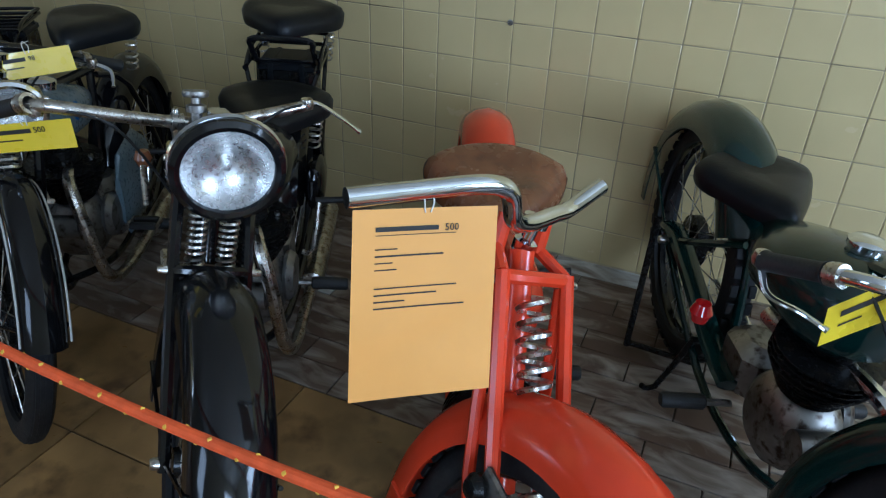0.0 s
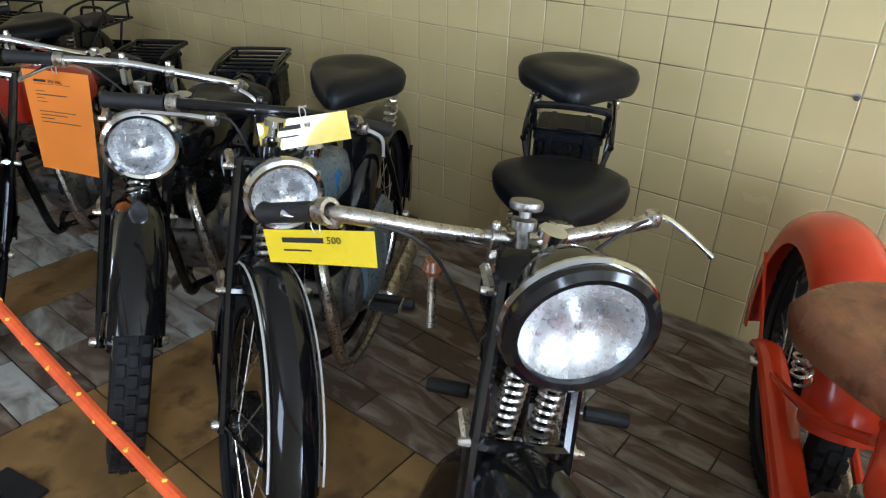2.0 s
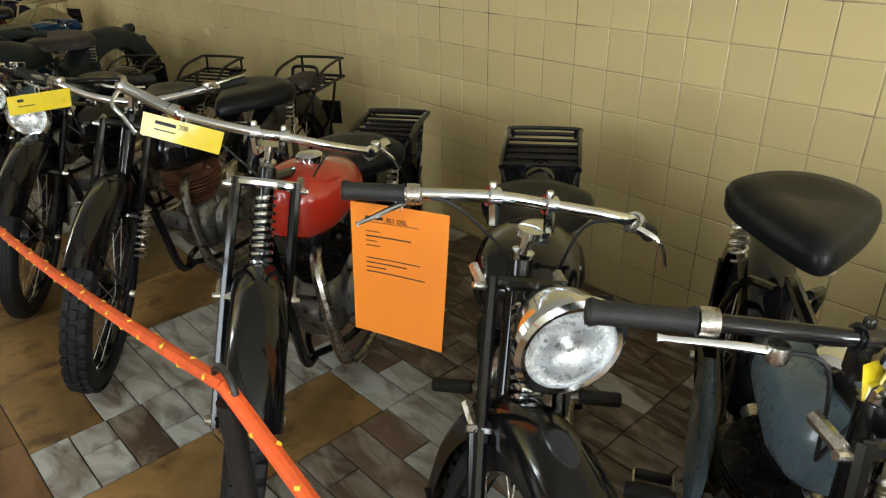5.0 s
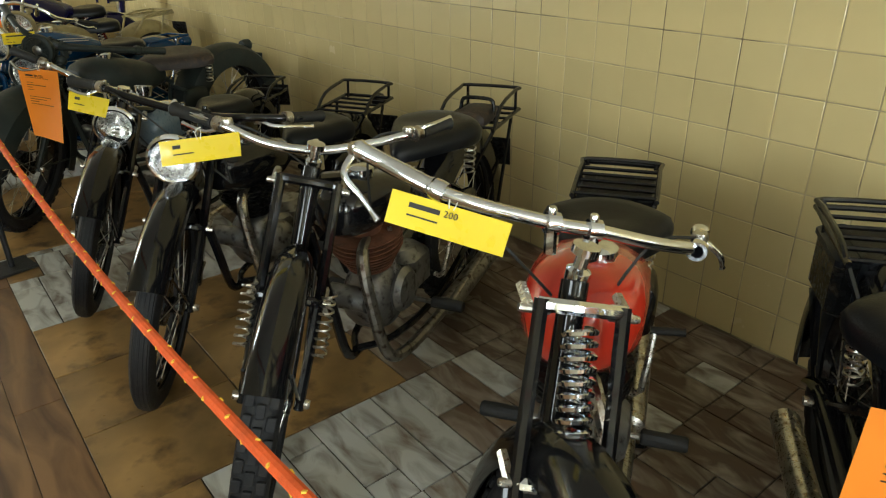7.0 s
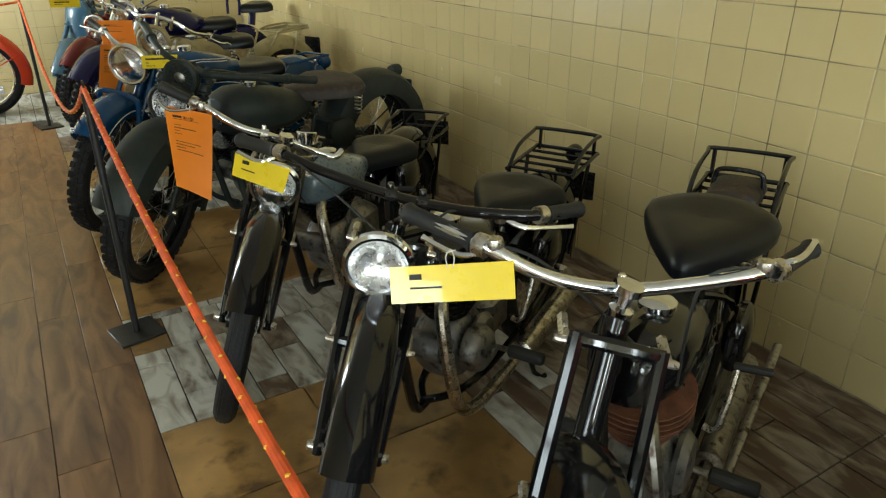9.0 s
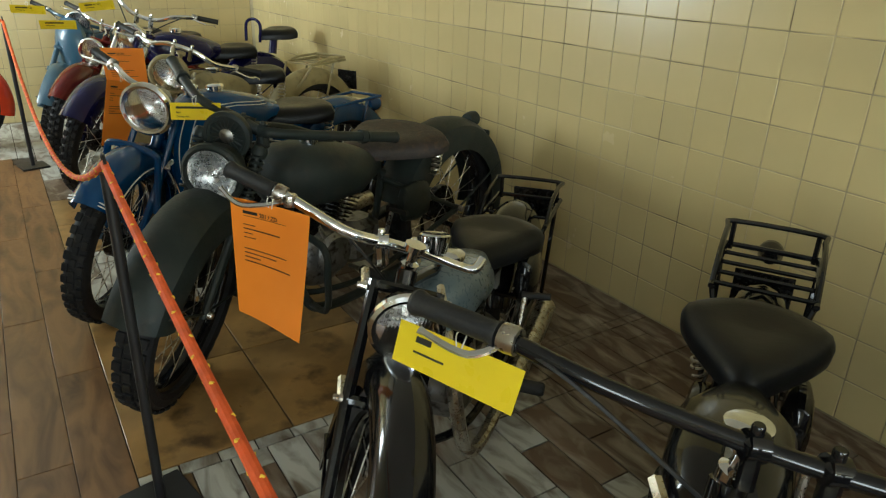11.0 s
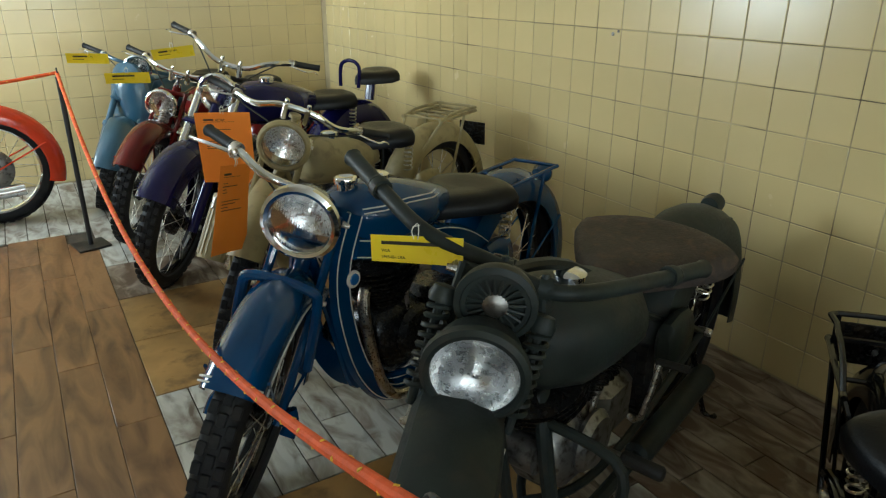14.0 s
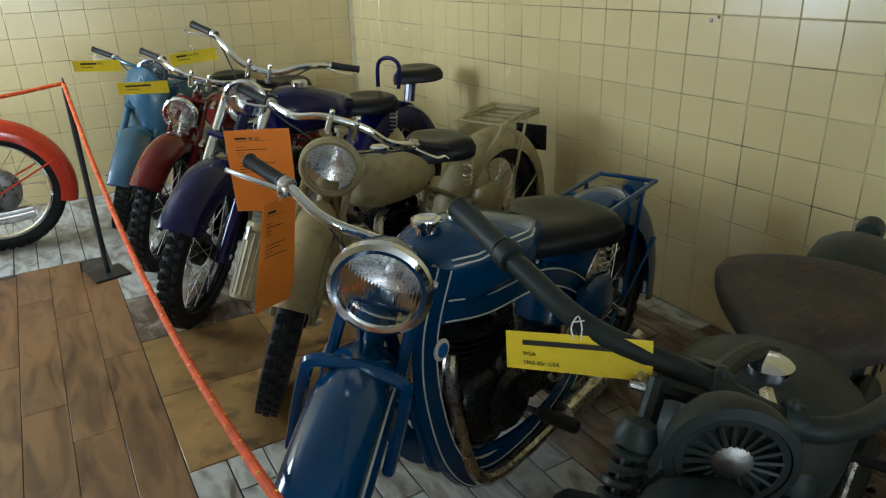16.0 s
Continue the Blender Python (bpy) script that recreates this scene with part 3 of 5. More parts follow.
def engine(bike, y=0.66, z=0.34, fins=True, cyl=None, case=None, tilt=8, big=1.0, twin=False):
    case, cyl = case or ALLOY, cyl or BLACK_WORN
    k = big
    e = part("engine", lathe(bmesh.new(), [(0, -0.085 * k), (0.06 * k, -0.085 * k), (0.10 * k, -0.06 * k), (0.115 * k, -0.03 * k), (0.115 * k, 0.03 * k), (0.10 * k, 0.06 * k), (0.06 * k, 0.085 * k), (0, 0.085 * k)], pose(0, y, z, 0, 90, 0), 28), case, bike, "cast engine crankcase")
    part("timing_cover", lathe(bmesh.new(), [(0, 0), (0.07 * k, 0), (0.075 * k, 0.012), (0.06 * k, 0.03), (0.02, 0.036), (0, 0.036)], pose(0.084 * k, y + 0.02, z + 0.02, 0, 90, 0), 22), case, e)
    part("magneto", tube(bmesh.new(), [V(-0.07, y - 0.14 * k, z + 0.05), V(-0.065, y - 0.14 * k, z + 0.05), V(0.055, y - 0.14 * k, z + 0.05), V(0.06, y - 0.14 * k, z + 0.05)], 0.038 * k, 14, 1), case, e)
    part("gearbox", box(bmesh.new(), 0, y + 0.20 * k, z + 0.0, 0.15 * k, 0.17 * k, 0.16 * k, 0.03), case, e)
    for tl in ((tilt,) if not twin else (-24, 26)):
        m = pose(0, y, z + 0.02, tl, 0, 0)
        if fins:
            prof = [(0.045 * k, 0.07 * k)]
            for i in range(9):
                zz = (0.09 + i * 0.0145) * k
                rr = (0.072 + 0.008 * min(i, 5)) * k
                prof += [(0.05 * k, zz), (rr, zz + 0.001), (rr, zz + 0.005 * k), (0.05 * k, zz + 0.006 * k)]
            prof += [(0.06 * k, 0.235 * k), (0.055 * k, 0.265 * k), (0.0, 0.275 * k)]
            part("cylinder", lathe(bmesh.new(), prof, m, 24), cyl, e, "finned cylinder")
        part("pushrod_tube", tube(bmesh.new(), [m @ V(0.075 * k, 0.02, 0.03), m @ V(0.075 * k, 0.02, 0.22 * k)], 0.008, 7, 1), CHROME_OLD, e)
        part("spark_plug", bolt(bmesh.new(), m @ V(0.02, -0.02, 0.26 * k), m @ V(0.04, -0.06, 0.31 * k), 0.009), CHROME_OLD, e)
    part("carburettor", tube(bmesh.new(), [V(-0.02, y + 0.10, z + 0.16 * k), V(-0.02, y + 0.11, z + 0.17 * k), V(-0.03, y + 0.16, z + 0.17 * k), V(-0.03, y + 0.17, z + 0.17 * k)], 0.026, 12, 1), CHROME_OLD, e)
    return e


def exhaust(bike, side=1, y=0.66, z=0.34, metal=None, r=0.019, low=0.16, tail=1.45, silencer=True, front=0.17, rs=0.038):
    metal = metal or CHROME_OLD
    s = side
    pipe = part("exhaust_pipe", tube(bmesh.new(), [V(s * 0.02, y - 0.04, z + 0.21), V(s * 0.05, y - front * 0.8, z + 0.20), V(s * 0.08, y - front, z + 0.10), V(s * 0.10, y - front * 0.75, low + 0.06), V(s * 0.115, y - 0.02, low), V(s * 0.12, y + 0.30, low)], r, 10, 6), metal, bike)
    if silencer:
        part("silencer", tube(bmesh.new(), [V(s * 0.12, y + 0.28, low), V(s * 0.122, y + 0.34, low + 0.003), V(s * 0.125, tail - 0.12, low + 0.02), V(s * 0.125, tail - 0.02, low + 0.028), V(s * 0.125, tail, low + 0.03)], lambda t: r + (rs - r) * min(1, t * 8) * (1 if t < 0.9 else 0.75), 14, 4), metal, pipe)
    return pipe


def frame_tubes(bike, paint, top, WB, R, seat, r=0.015, low=0.20):
    ty, tz = top
    f = part("frame", tube(bmesh.new(), [V(0, ty, tz - 0.03), V(0, ty + 0.25, tz - 0.10), V(0, seat[0] - 0.04, seat[1] - 0.16)], r, 8, 4), paint, bike, "tubular steel frame")
    part("down_tube", tube(bmesh.new(), [V(0, ty - 0.05, tz - 0.16), V(0, ty + 0.02, 0.40), V(0, ty + 0.07, low + 0.02), V(0, ty + 0.14, low)], r, 8, 4), paint, f)
    part("seat_tube", tube(bmesh.new(), [V(0, seat[0] - 0.05, seat[1] - 0.15), V(0, seat[0] - 0.13, low)], r * 0.95, 8, 1), paint, f)
    for s in (-1, 1):
        part("cradle_tube", tube(bmesh.new(), [V(0, ty + 0.12, low + 0.01), V(s * 0.07, ty + 0.25, low), V(s * 0.085, seat[0] - 0.15, low), V(s * 0.095, WB, R)], r * 0.8, 8, 4), paint, f)
        part("seat_stay", tube(bmesh.new(), [V(s * 0.03, seat[0] - 0.08, seat[1] - 0.17), V(s * 0.085, seat[0] + 0.05, seat[1] - 0.24), V(s * 0.095, WB, R)], r * 0.7, 8, 3), paint, f)
        part("axle_nut", bolt(bmesh.new(), (s * 0.08, WB, R), (s * 0.125, WB, R), 0.014), CHROME_OLD, f)
    return f


def rack(bike, paint, y0, y1, z, w=0.12, rail=0.07, bars=4, style="hoop"):
    r = part("luggage_rack", tube(bmesh.new(), [V(-w, y0, z), V(-w, y1 - 0.03, z + 0.01), V(-w * 0.85, y1, z + 0.01), V(w * 0.85, y1, z + 0.01), V(w, y1 - 0.03, z + 0.01), V(w, y0, z)], 0.008, 7, 3), paint, bike, "tubular luggage rack")
    for i in range(bars):
        yy = y0 + (y1 - y0) * (i + 0.3) / bars
        part("rack_bar", tube(bmesh.new(), [V(-w, yy, z + 0.003), V(w, yy, z + 0.003)], 0.0065, 6, 1), paint, r)
    if style == "hoop":
        part("rack_rail", tube(bmesh.new(), [V(-w, y0 + 0.02, z), V(-w, y0 + 0.10, z + rail * 0.75), V(-w, y1 - 0.06, z + rail), V(-w * 0.9, y1, z + rail), V(w * 0.9, y1, z + rail), V(w, y1 - 0.06, z + rail), V(w, y0 + 0.10, z + rail * 0.75), V(w, y0 + 0.02, z)], 0.0075, 7, 3), paint, r)
        for s in (-1, 1):
            part("rack_post", tube(bmesh.new(), [V(s * w * 0.9, y1 - 0.01, z), V(s * w * 0.9, y1 - 0.005, z + rail)], 0.007, 6, 1), paint, r)
    for s in (-1, 1):
        part("rack_stay", tube(bmesh.new(), [V(s * w, y1 - 0.10, z), V(s * 0.105, (y0 + y1) / 2 - 0.05, z - 0.33)], 0.0075, 6, 1), paint, r)
        part("rack_strut", tube(bmesh.new(), [V(s * w, y0 + 0.02, z), V(s * 0.07, y0 - 0.08, z - 0.14)], 0.0075, 6, 1), paint, r)
    return r


def footpegs(bike, y=0.78, z=0.27, reach=0.25):
    for s in (-1, 1):
        p = part("foot_peg", tube(bmesh.new(), [V(s * 0.08, y, z), V(s * 0.15, y, z)], 0.009, 8, 1), STEEL, bike)
        part("peg_rubber", tube(bmesh.new(), [V(s * 0.145, y, z), V(s * 0.15, y, z), V(s * reach, y, z), V(s * (reach + 0.006), y, z)], lambda t: 0.02 if 0.05 < t < 0.97 else 0.016, 10, 1), GRIP, p)
    k = part("kick_starter", tube(bmesh.new(), [V(0.10, y + 0.12, z + 0.04), V(0.135, y + 0.12, z + 0.05), V(0.15, y + 0.17, z + 0.20)], 0.009, 8, 2), CHROME_OLD, bike)
    part("kick_pedal", tube(bmesh.new(), [V(0.14, y + 0.17, z + 0.20), V(0.225, y + 0.175, z + 0.205)], 0.011, 8, 1), GRIP, k)


def stand(bike, y=0.95, spread=0.13, paint=None, height=0.26, back=0.08):
    st = part("centre_stand", tube(bmesh.new(), [V(-spread * 0.75, y, height), V(spread * 0.75, y, height)], 0.012, 8, 1), paint or BLACK_WORN, bike)
    for s in (-1, 1):
        part("stand_leg", tube(bmesh.new(), [V(s * spread * 0.7, y, height), V(s * spread, y + back, 0.012), V(s * (spread + 0.04), y + back + 0.005, 0.010)], 0.0095, 8, 2), paint or BLACK_WORN, st)


def toolbox(bike, y, z, s=1, paint=None, r=0.085):
    b = part("toolbox", loft(bmesh.new(), [(y - r, z, 0.018, r * 0.5), (y - r * 0.8, z, 0.03, r * 0.85), (y, z, 0.034, r), (y + r * 0.8, z, 0.03, r * 0.85), (y + r, z, 0.018, r * 0.5)], 18, 2.4), paint or BLACK_WORN, bike)
    b.location.x = s * 0.12
    return b


def chain_case(bike, WB, R, paint=BLACK, s=-1):
    bm = bmesh.new()
    tube(bm, [V(s * 0.085, 0.80, 0.31), V(s * 0.085, 0.95, 0.325), V(s * 0.085, WB - 0.05, R + 0.045), V(s * 0.085, WB + 0.07, R + 0.01)], 0.035, 10, 4, flat=0.45)
    part("chain_guard", bm, paint, bike)


def tail_lamp(bike, p, r=0.035, shell=None):
    b = part("tail_lamp", lathe(bmesh.new(), [(0, -0.05), (r * 0.6, -0.045), (r, -0.01), (r, 0.012), (r * 0.9, 0.018), (0, 0.02)], pose(*p, -90, 0, 0), 18), shell or BLACK, bike)
    part("lens", lathe(bmesh.new(), [(r * 0.85, 0.018), (r * 0.5, 0.03), (0, 0.034)], pose(*p, -90, 0, 0), 16), REDGLASS, b)


def badge(bike, p, material, r=0.03, side=1):
    part("badge", lathe(bmesh.new(), [(0, 0), (r, 0), (r, 0.003), (r * 0.85, 0.006), (0, 0.006)], pose(*p, 0, 90 * side, 0), 18), material, bike)


def motorcycle(x, y, a, label, paint, group="row of parked vintage motorcycles", lean=4.0, R=0.33, w=0.085, WB=1.34, top=(0.42, 0.86), fork="girder", fork_paint=None, low=0.62, spr=True, sprmat=None, yoke=None,
               lampv=None, bar=None, seatv=(1.06, 0.74), seat_args=None, tankv=None, tank_paint=None, fender=(38, 200), fender_w=0.062, fender_depth=0.05, flare=0.0, fpaint=None, rfender=(15, 196), rackv=None, engine_args=None,
               ex=(1,), ex_args=None, tread=True, rim=None, pegs=True, standy=None, tail=None, chain=True, tool=True, steer=22.0, front=None, reach=0.0, RR=None):
    bike = thing("motorcycle", pose(x, y, 0, 0, lean, a), label, "motorcycle", group)
    fp = fork_paint or paint
    g = fpaint or paint
    wheel(bike, reach, R, w, tread, rim)
    ff = part("front_mudguard", fender_bm(R, fender_w, *fender, fender_depth, flare=flare), g, bike, at=pose(0, reach, R))
    for s in (-1, 1):
        part("mudguard_stay", tube(bmesh.new(), [V(s * (fender_w + 0.002), -math.cos(radians(fender[0] + 8)) * (R + 0.02), math.sin(radians(fender[0] + 8)) * (R + 0.02)), V(s * 0.07, 0, 0)], 0.0045, 6, 1), g, ff)
        part("mudguard_stay", tube(bmesh.new(), [V(s * (fender_w + 0.002), -math.cos(radians(fender[1] - 14)) * (R + 0.02), math.sin(radians(fender[1] - 14)) * (R + 0.02)), V(s * 0.07, 0, 0)], 0.0045, 6, 1), g, ff)
    if fork == "girder":
        fork_girder(bike, R, fp, top, low, spr=spr, sprmat=sprmat, yoke=yoke, reach=reach)
    else:
        fork_tele(bike, R, fp, top, tube_mat=yoke, reach=reach)
    if lampv:
        lamp(bike, *lampv)
    if bar:
        handlebar(bike, (0, bar[0], bar[1]), **(bar[2] if len(bar) > 2 else {}))
    if front:
        front(bike)
    # all that was built so far turns with the steering head
    foot = V(0, 0.045 + reach, R)
    turned = Matrix.Translation(foot) @ Matrix.Rotation(radians(steer), 4, (V(0, *top) - foot).normalized()) @ Matrix.Translation(-foot)
    for ob in list(bike.children):
        ob.matrix_basis = turned @ ob.matrix_basis
    small, R = RR is not None, RR or R
    wheel(bike, WB, R, w, tread, rim, drum=0.085)
    rf = part("rear_mudguard", fender_bm(R, fender_w + 0.012, *rfender, fender_depth + 0.01, 0.02 if small else 0.035), g, bike, at=pose(0, WB, R))
    for s in (-1, 1):
        part("mudguard_stay", tube(bmesh.new(), [V(s * (fender_w + 0.013), math.cos(radians(26)) * (R + 0.02), math.sin(radians(26)) * (R + 0.02)), V(s * 0.1, 0, 0)], 0.005, 6, 1), g, rf)
    frame_tubes(bike, fp, top, WB, R, seatv)
    if tankv:
        tank(bike, tank_paint or paint, *tankv)
    saddle(bike, (0, seatv[0], seatv[1]), **(seat_args or {}))
    engine(bike, **(engine_args or {}))
    for s in ex:
        exhaust(bike, s, **(ex_args or {}))
    if rackv:
        rack(bike, fp, *rackv[:3], **(rackv[3] if len(rackv) > 3 else {}))
    if pegs:
        footpegs(bike)
    if standy:
        stand(bike, standy)
    if chain:
        chain_case(bike, WB, R, g)
    if tool:
        toolbox(bike, 1.12, 0.46, 1, paint)
    if tail:
        tail_lamp(bike, tail)
    return bike


def horn(bike, p, r=0.078, paint=None):
    """Round grilled horn facing the front."""
    m = pose(*p, 90, 0, 0)
    b = part("horn", lathe(bmesh.new(), [(0, -0.05), (r * 0.7, -0.05), (r * 0.95, -0.02), (r * 1.02, 0.0), (r * 1.02, 0.012), (r * 0.86, 0.016), (r * 0.84, 0.006), (0, 0.004)], m, 36), paint, bike, "round grilled horn")
    part("horn_centre", lathe(bmesh.new(), [(0, 0.004), (r * 0.32, 0.004), (r * 0.32, 0.014), (r * 0.2, 0.02), (0, 0.021)], m, 20), STEEL, b)
    part("horn_ring", lathe(bmesh.new(), [(r * 0.70, 0.006), (r * 0.72, 0.014), (r * 0.84, 0.014), (r * 0.86, 0.006)], m, 32), paint, b)
    for k in range(20):
        a = k * math.tau / 20
        part("horn_bar", tube(bmesh.new(), [m @ V(r * 0.3 * math.cos(a), r * 0.3 * math.sin(a), 0.012), m @ V(r * 0.74 * math.cos(a), r * 0.74 * math.sin(a), 0.012)], 0.0032, 5, 1), paint, b)


def flat_strip(path, half, thick, x):
    """A broad pressed strip along a line in the y-z plane, at one side of the bike."""
    bm = bmesh.new()
    line = curve_pts([V(x, y, z) for y, z in path], 6)
    rings = []
    for i, q in enumerate(line):
        d = (line[min(i + 1, len(line) - 1)] - line[max(i - 1, 0)]).normalized()
        nrm = d.cross(V(1, 0, 0)).normalized()
        rings.append([bm.verts.new(q + nrm * a * half + V(b * thick, 0, 0)) for a, b in ((-1, -0.6), (-0.8, 1), (0.8, 1), (1, -0.6))])
    for a, b in zip(rings, rings[1:]):
        for k in range(4):
            bm.faces.new((a[k], a[(k + 1) % 4], b[(k + 1) % 4], b[k]))
    bm.faces.new(rings[0]), bm.faces.new(rings[-1])
    return bm


def pressed_frame(bike, paint):
    path = [(0.46, 0.80), (0.40, 0.66), (0.40, 0.50), (0.46, 0.30), (0.58, 0.175), (0.80, 0.15), (1.00, 0.20), (1.14, 0.30), (1.32, 0.33)]
    upper = [(0.46, 0.70), (0.62, 0.655), (0.85, 0.63), (1.02, 0.56), (1.20, 0.42), (1.32, 0.33)]
    for s in (-1, 1):
        f = part("frame_side", flat_strip(path, 0.036, 0.012 * s, s * 0.085), paint, bike, "pressed steel frame side with white pinstripes")
        part("frame_rail", flat_strip(upper, 0.036, 0.012 * s, s * 0.085), paint, f)
        for pth in (path, upper):
            for off in (-0.024, 0.024):
                line = curve_pts([V(s * 0.0985, y, z) for y, z in pth], 6)
                pts = []
                for i, q in enumerate(line):
                    d = (line[min(i + 1, len(line) - 1)] - line[max(i - 1, 0)]).normalized()
                    pts.append(q + d.cross(V(1, 0, 0)).normalized() * off)
                part("pinstripe", tube(bmesh.new(), pts, 0.0022, 5, 1), LINE, f)


def canister(bike, p, r, h, paint, tilt):
    m = pose(*p, *tilt)
    prof = [(0, 0), (r * 0.96, 0), (r, 0.01)]
    c = part("canister", lathe(bmesh.new(), prof + [(r, h * 0.86), (r * 0.94, h * 0.87), (r * 0.94, h * 0.88), (r * 1.05, h * 0.885), (r * 1.05, h * 0.985), (r * 0.95, h), (0, h)], m, 28), paint, bike, "ribbed beige metal canister")
    for k in range(18):
        a = k * math.tau / 18
        part("rib", tube(bmesh.new(), [m @ V(r * math.cos(a), r * math.sin(a), 0.015), m @ V(r * math.cos(a), r * math.sin(a), h * 0.84)], 0.004, 6, 1), paint, c)
    part("clasp", box(bmesh.new(), 0, -r * 1.06, h * 0.84, 0.018, 0.008, 0.05, 0.002, m), STEEL, c)


def number_plate(bike, y, z):
    """A small black plate on a bracket behind the rear mudguard."""
    p = part("number_plate", box(bmesh.new(), 0, y, z, 0.17, 0.006, 0.12, 0.002), BLACK_WORN, bike)
    part("plate_bracket", tube(bmesh.new(), [V(0, y - 0.004, z - 0.02), V(0, y - 0.06, z + 0.01)], 0.008, 6, 1), BLACK_WORN, p)


def rear_case(bike, y, z, sx, sy, sz):
    """A leather-covered case under the rack, with two straps and a lid seam."""
    c = part("rear_case", box(bmesh.new(), 0, y, z, sx, sy, sz, 0.018), BLACK_WORN, bike)
    part("lid", box(bmesh.new(), 0, y, z + sz / 2 - 0.012, sx + 0.008, sy + 0.008, 0.03, 0.008), LEATHER, c)
    for s in (-1, 1):
        part("strap", box(bmesh.new(), s * sx * 0.28, y, z, 0.02, sy + 0.014, sz + 0.01, 0.003), LEATHER, c)


def inner_hoop(bike, y, z, w):
    part("rack_hoop", tube(bmesh.new(), [V(-w, y, z), V(-w, y + 0.01, z + 0.06), V(-w * 0.7, y + 0.01, z + 0.085), V(w * 0.7, y + 0.01, z + 0.085), V(w, y + 0.01, z + 0.06), V(w, y, z)], 0.008, 8, 4), BLACK_WORN, bike)

def rider_bar(bike, pts, r=0.0125, metal=None, left=0.12, right=0.0, grip=None, grip_r=0.0165, levers=(), clamps=()):
    """A handlebar bent through points of the hall, with grips at its ends; levers are bent rods of their own."""
    inv = bike.matrix_basis.inverted()
    line = [inv @ Vector(p) for p in pts]
    metal, grip = metal or CHROME, grip or GRIP
    bar = part("handlebar", tube(bmesh.new(), line, r, 12, 6), metal, bike)
    for length, e, q in ((left, line[0], line[1]), (right, line[-1], line[-2])):
        if length:
            d = (e - q).normalized()
            a = e - d * length
            part("grip", tube(bmesh.new(), [a, a + d * 0.008, a + d * 0.012, e - d * 0.012, e, e + d * 0.006], lambda t: grip_r + (0.003 if t < 0.2 or 0.6 < t < 0.95 else 0), 14, 1), grip, bar)
            part("grip_collar", lathe(bmesh.new(), [(r, -0.012), (r + 0.007, -0.012), (r + 0.008, 0.0), (r + 0.007, 0.012), (r, 0.012)], along(a - d * 0.016, a), 14, True), CHROME_OLD if grip is GRIP else metal, bar)
    for lv in levers:
        q = [inv @ Vector(p) for p in lv]
        part("brake_lever", tube(bmesh.new(), q, lambda t: 0.0075 - 0.003 * t + (0.002 if t > 0.93 else 0), 8, 6, flat=0.7), CHROME, bar)
        part("lever_clamp", lathe(bmesh.new(), [(0, -0.012), (0.014, -0.012), (0.017, 0), (0.014, 0.012), (0, 0.012)], along(q[0], q[0] + V(0, 0, 1)), 12), CHROME_OLD, bar)
        part("cable", tube(bmesh.new(), [q[0], q[0] * 0.55 + V(0, bike_neck(line).y - 0.06, bike_neck(line).z - 0.03) * 0.45, bike_neck(line) + V(0, 0.02, -0.22)], 0.0032, 5, 6), GRIP, bar)
    for p in clamps:
        c = inv @ Vector(p)
        bm = box(bmesh.new(), c.x, c.y, c.z - 0.022, 0.022, 0.034, 0.072, 0.005)
        lathe(bm, [(r + 0.001, -0.012), (r + 0.007, -0.012), (r + 0.007, 0.012), (r + 0.001, 0.012)], along(c, c + V(1, 0.5, -0.2)), 12, True)
        bolt(bm, (c.x, c.y, c.z + 0.012), (c.x, c.y, c.z + 0.03), 0.008)
        part("bar_clamp", bm, metal, bike)
    return bar


def bike_neck(line):
    return line[len(line) // 2]


def girder_braces(b):
    """Slanting second tubes that make each side of the fork a narrow triangle, with a damper plate."""
    for s in (-1, 1):
        part("fork_brace", tube(bmesh.new(), [V(s * 0.070, 0.35, 0.83), V(s * 0.075, 0.20, 0.53), V(s * 0.072, 0.035, 0.35)], 0.011, 8, 3), RED, b)
        part("yoke_arm", tube(bmesh.new(), [V(s * 0.070, 0.345, 0.835), V(s * 0.045, 0.42, 0.85)], 0.012, 8, 1), RED, b)
        part("bar_lug", tube(bmesh.new(), [V(s * 0.045, 0.41, 0.845), V(s * 0.045, 0.425, 0.905)], 0.013, 8, 1), RED, b)
    part("damper_plate", box(bmesh.new(), -0.09, 0.16, 0.555, 0.012, 0.12, 0.05, 0.004, pose(0, 0, 0, 6, 0, 0)), STEEL, b, "bare steel friction damper plate")
    part("damper_knob", lathe(bmesh.new(), [(0, 0), (0.022, 0), (0.024, 0.008), (0.015, 0.02), (0, 0.022)], pose(-0.098, 0.15, 0.56, 0, -90, 0), 16), BLACK_WORN, b)

def world_tube(bike, name, pts, r, material, label="", n=4, flat=1.0):
    """A bent rod of a bike given by points of the hall."""
    inv = bike.matrix_basis.inverted()
    return part(name, tube(bmesh.new(), [inv @ Vector(p) for p in pts], r, 10, n, flat=flat), material, bike, label)


def twin_springs(b):
    chrome_ring(b)
    for s in (-1, 1):
        part("fork_spring", spring(bmesh.new(), V(s * 0.032, 0.235, 0.655), V(s * 0.032, 0.262, 0.775), 0.018, 9, 0.0042), CHROME_OLD, b)
        part("spring_post", tube(bmesh.new(), [V(s * 0.032, 0.225, 0.62), V(s * 0.032, 0.268, 0.80)], 0.007, 8, 1), BLACK_WORN, b)
    part("spring_bolt", bolt(bmesh.new(), (0, 0.225, 0.60), (0, 0.235, 0.655), 0.013), CHROME, b)


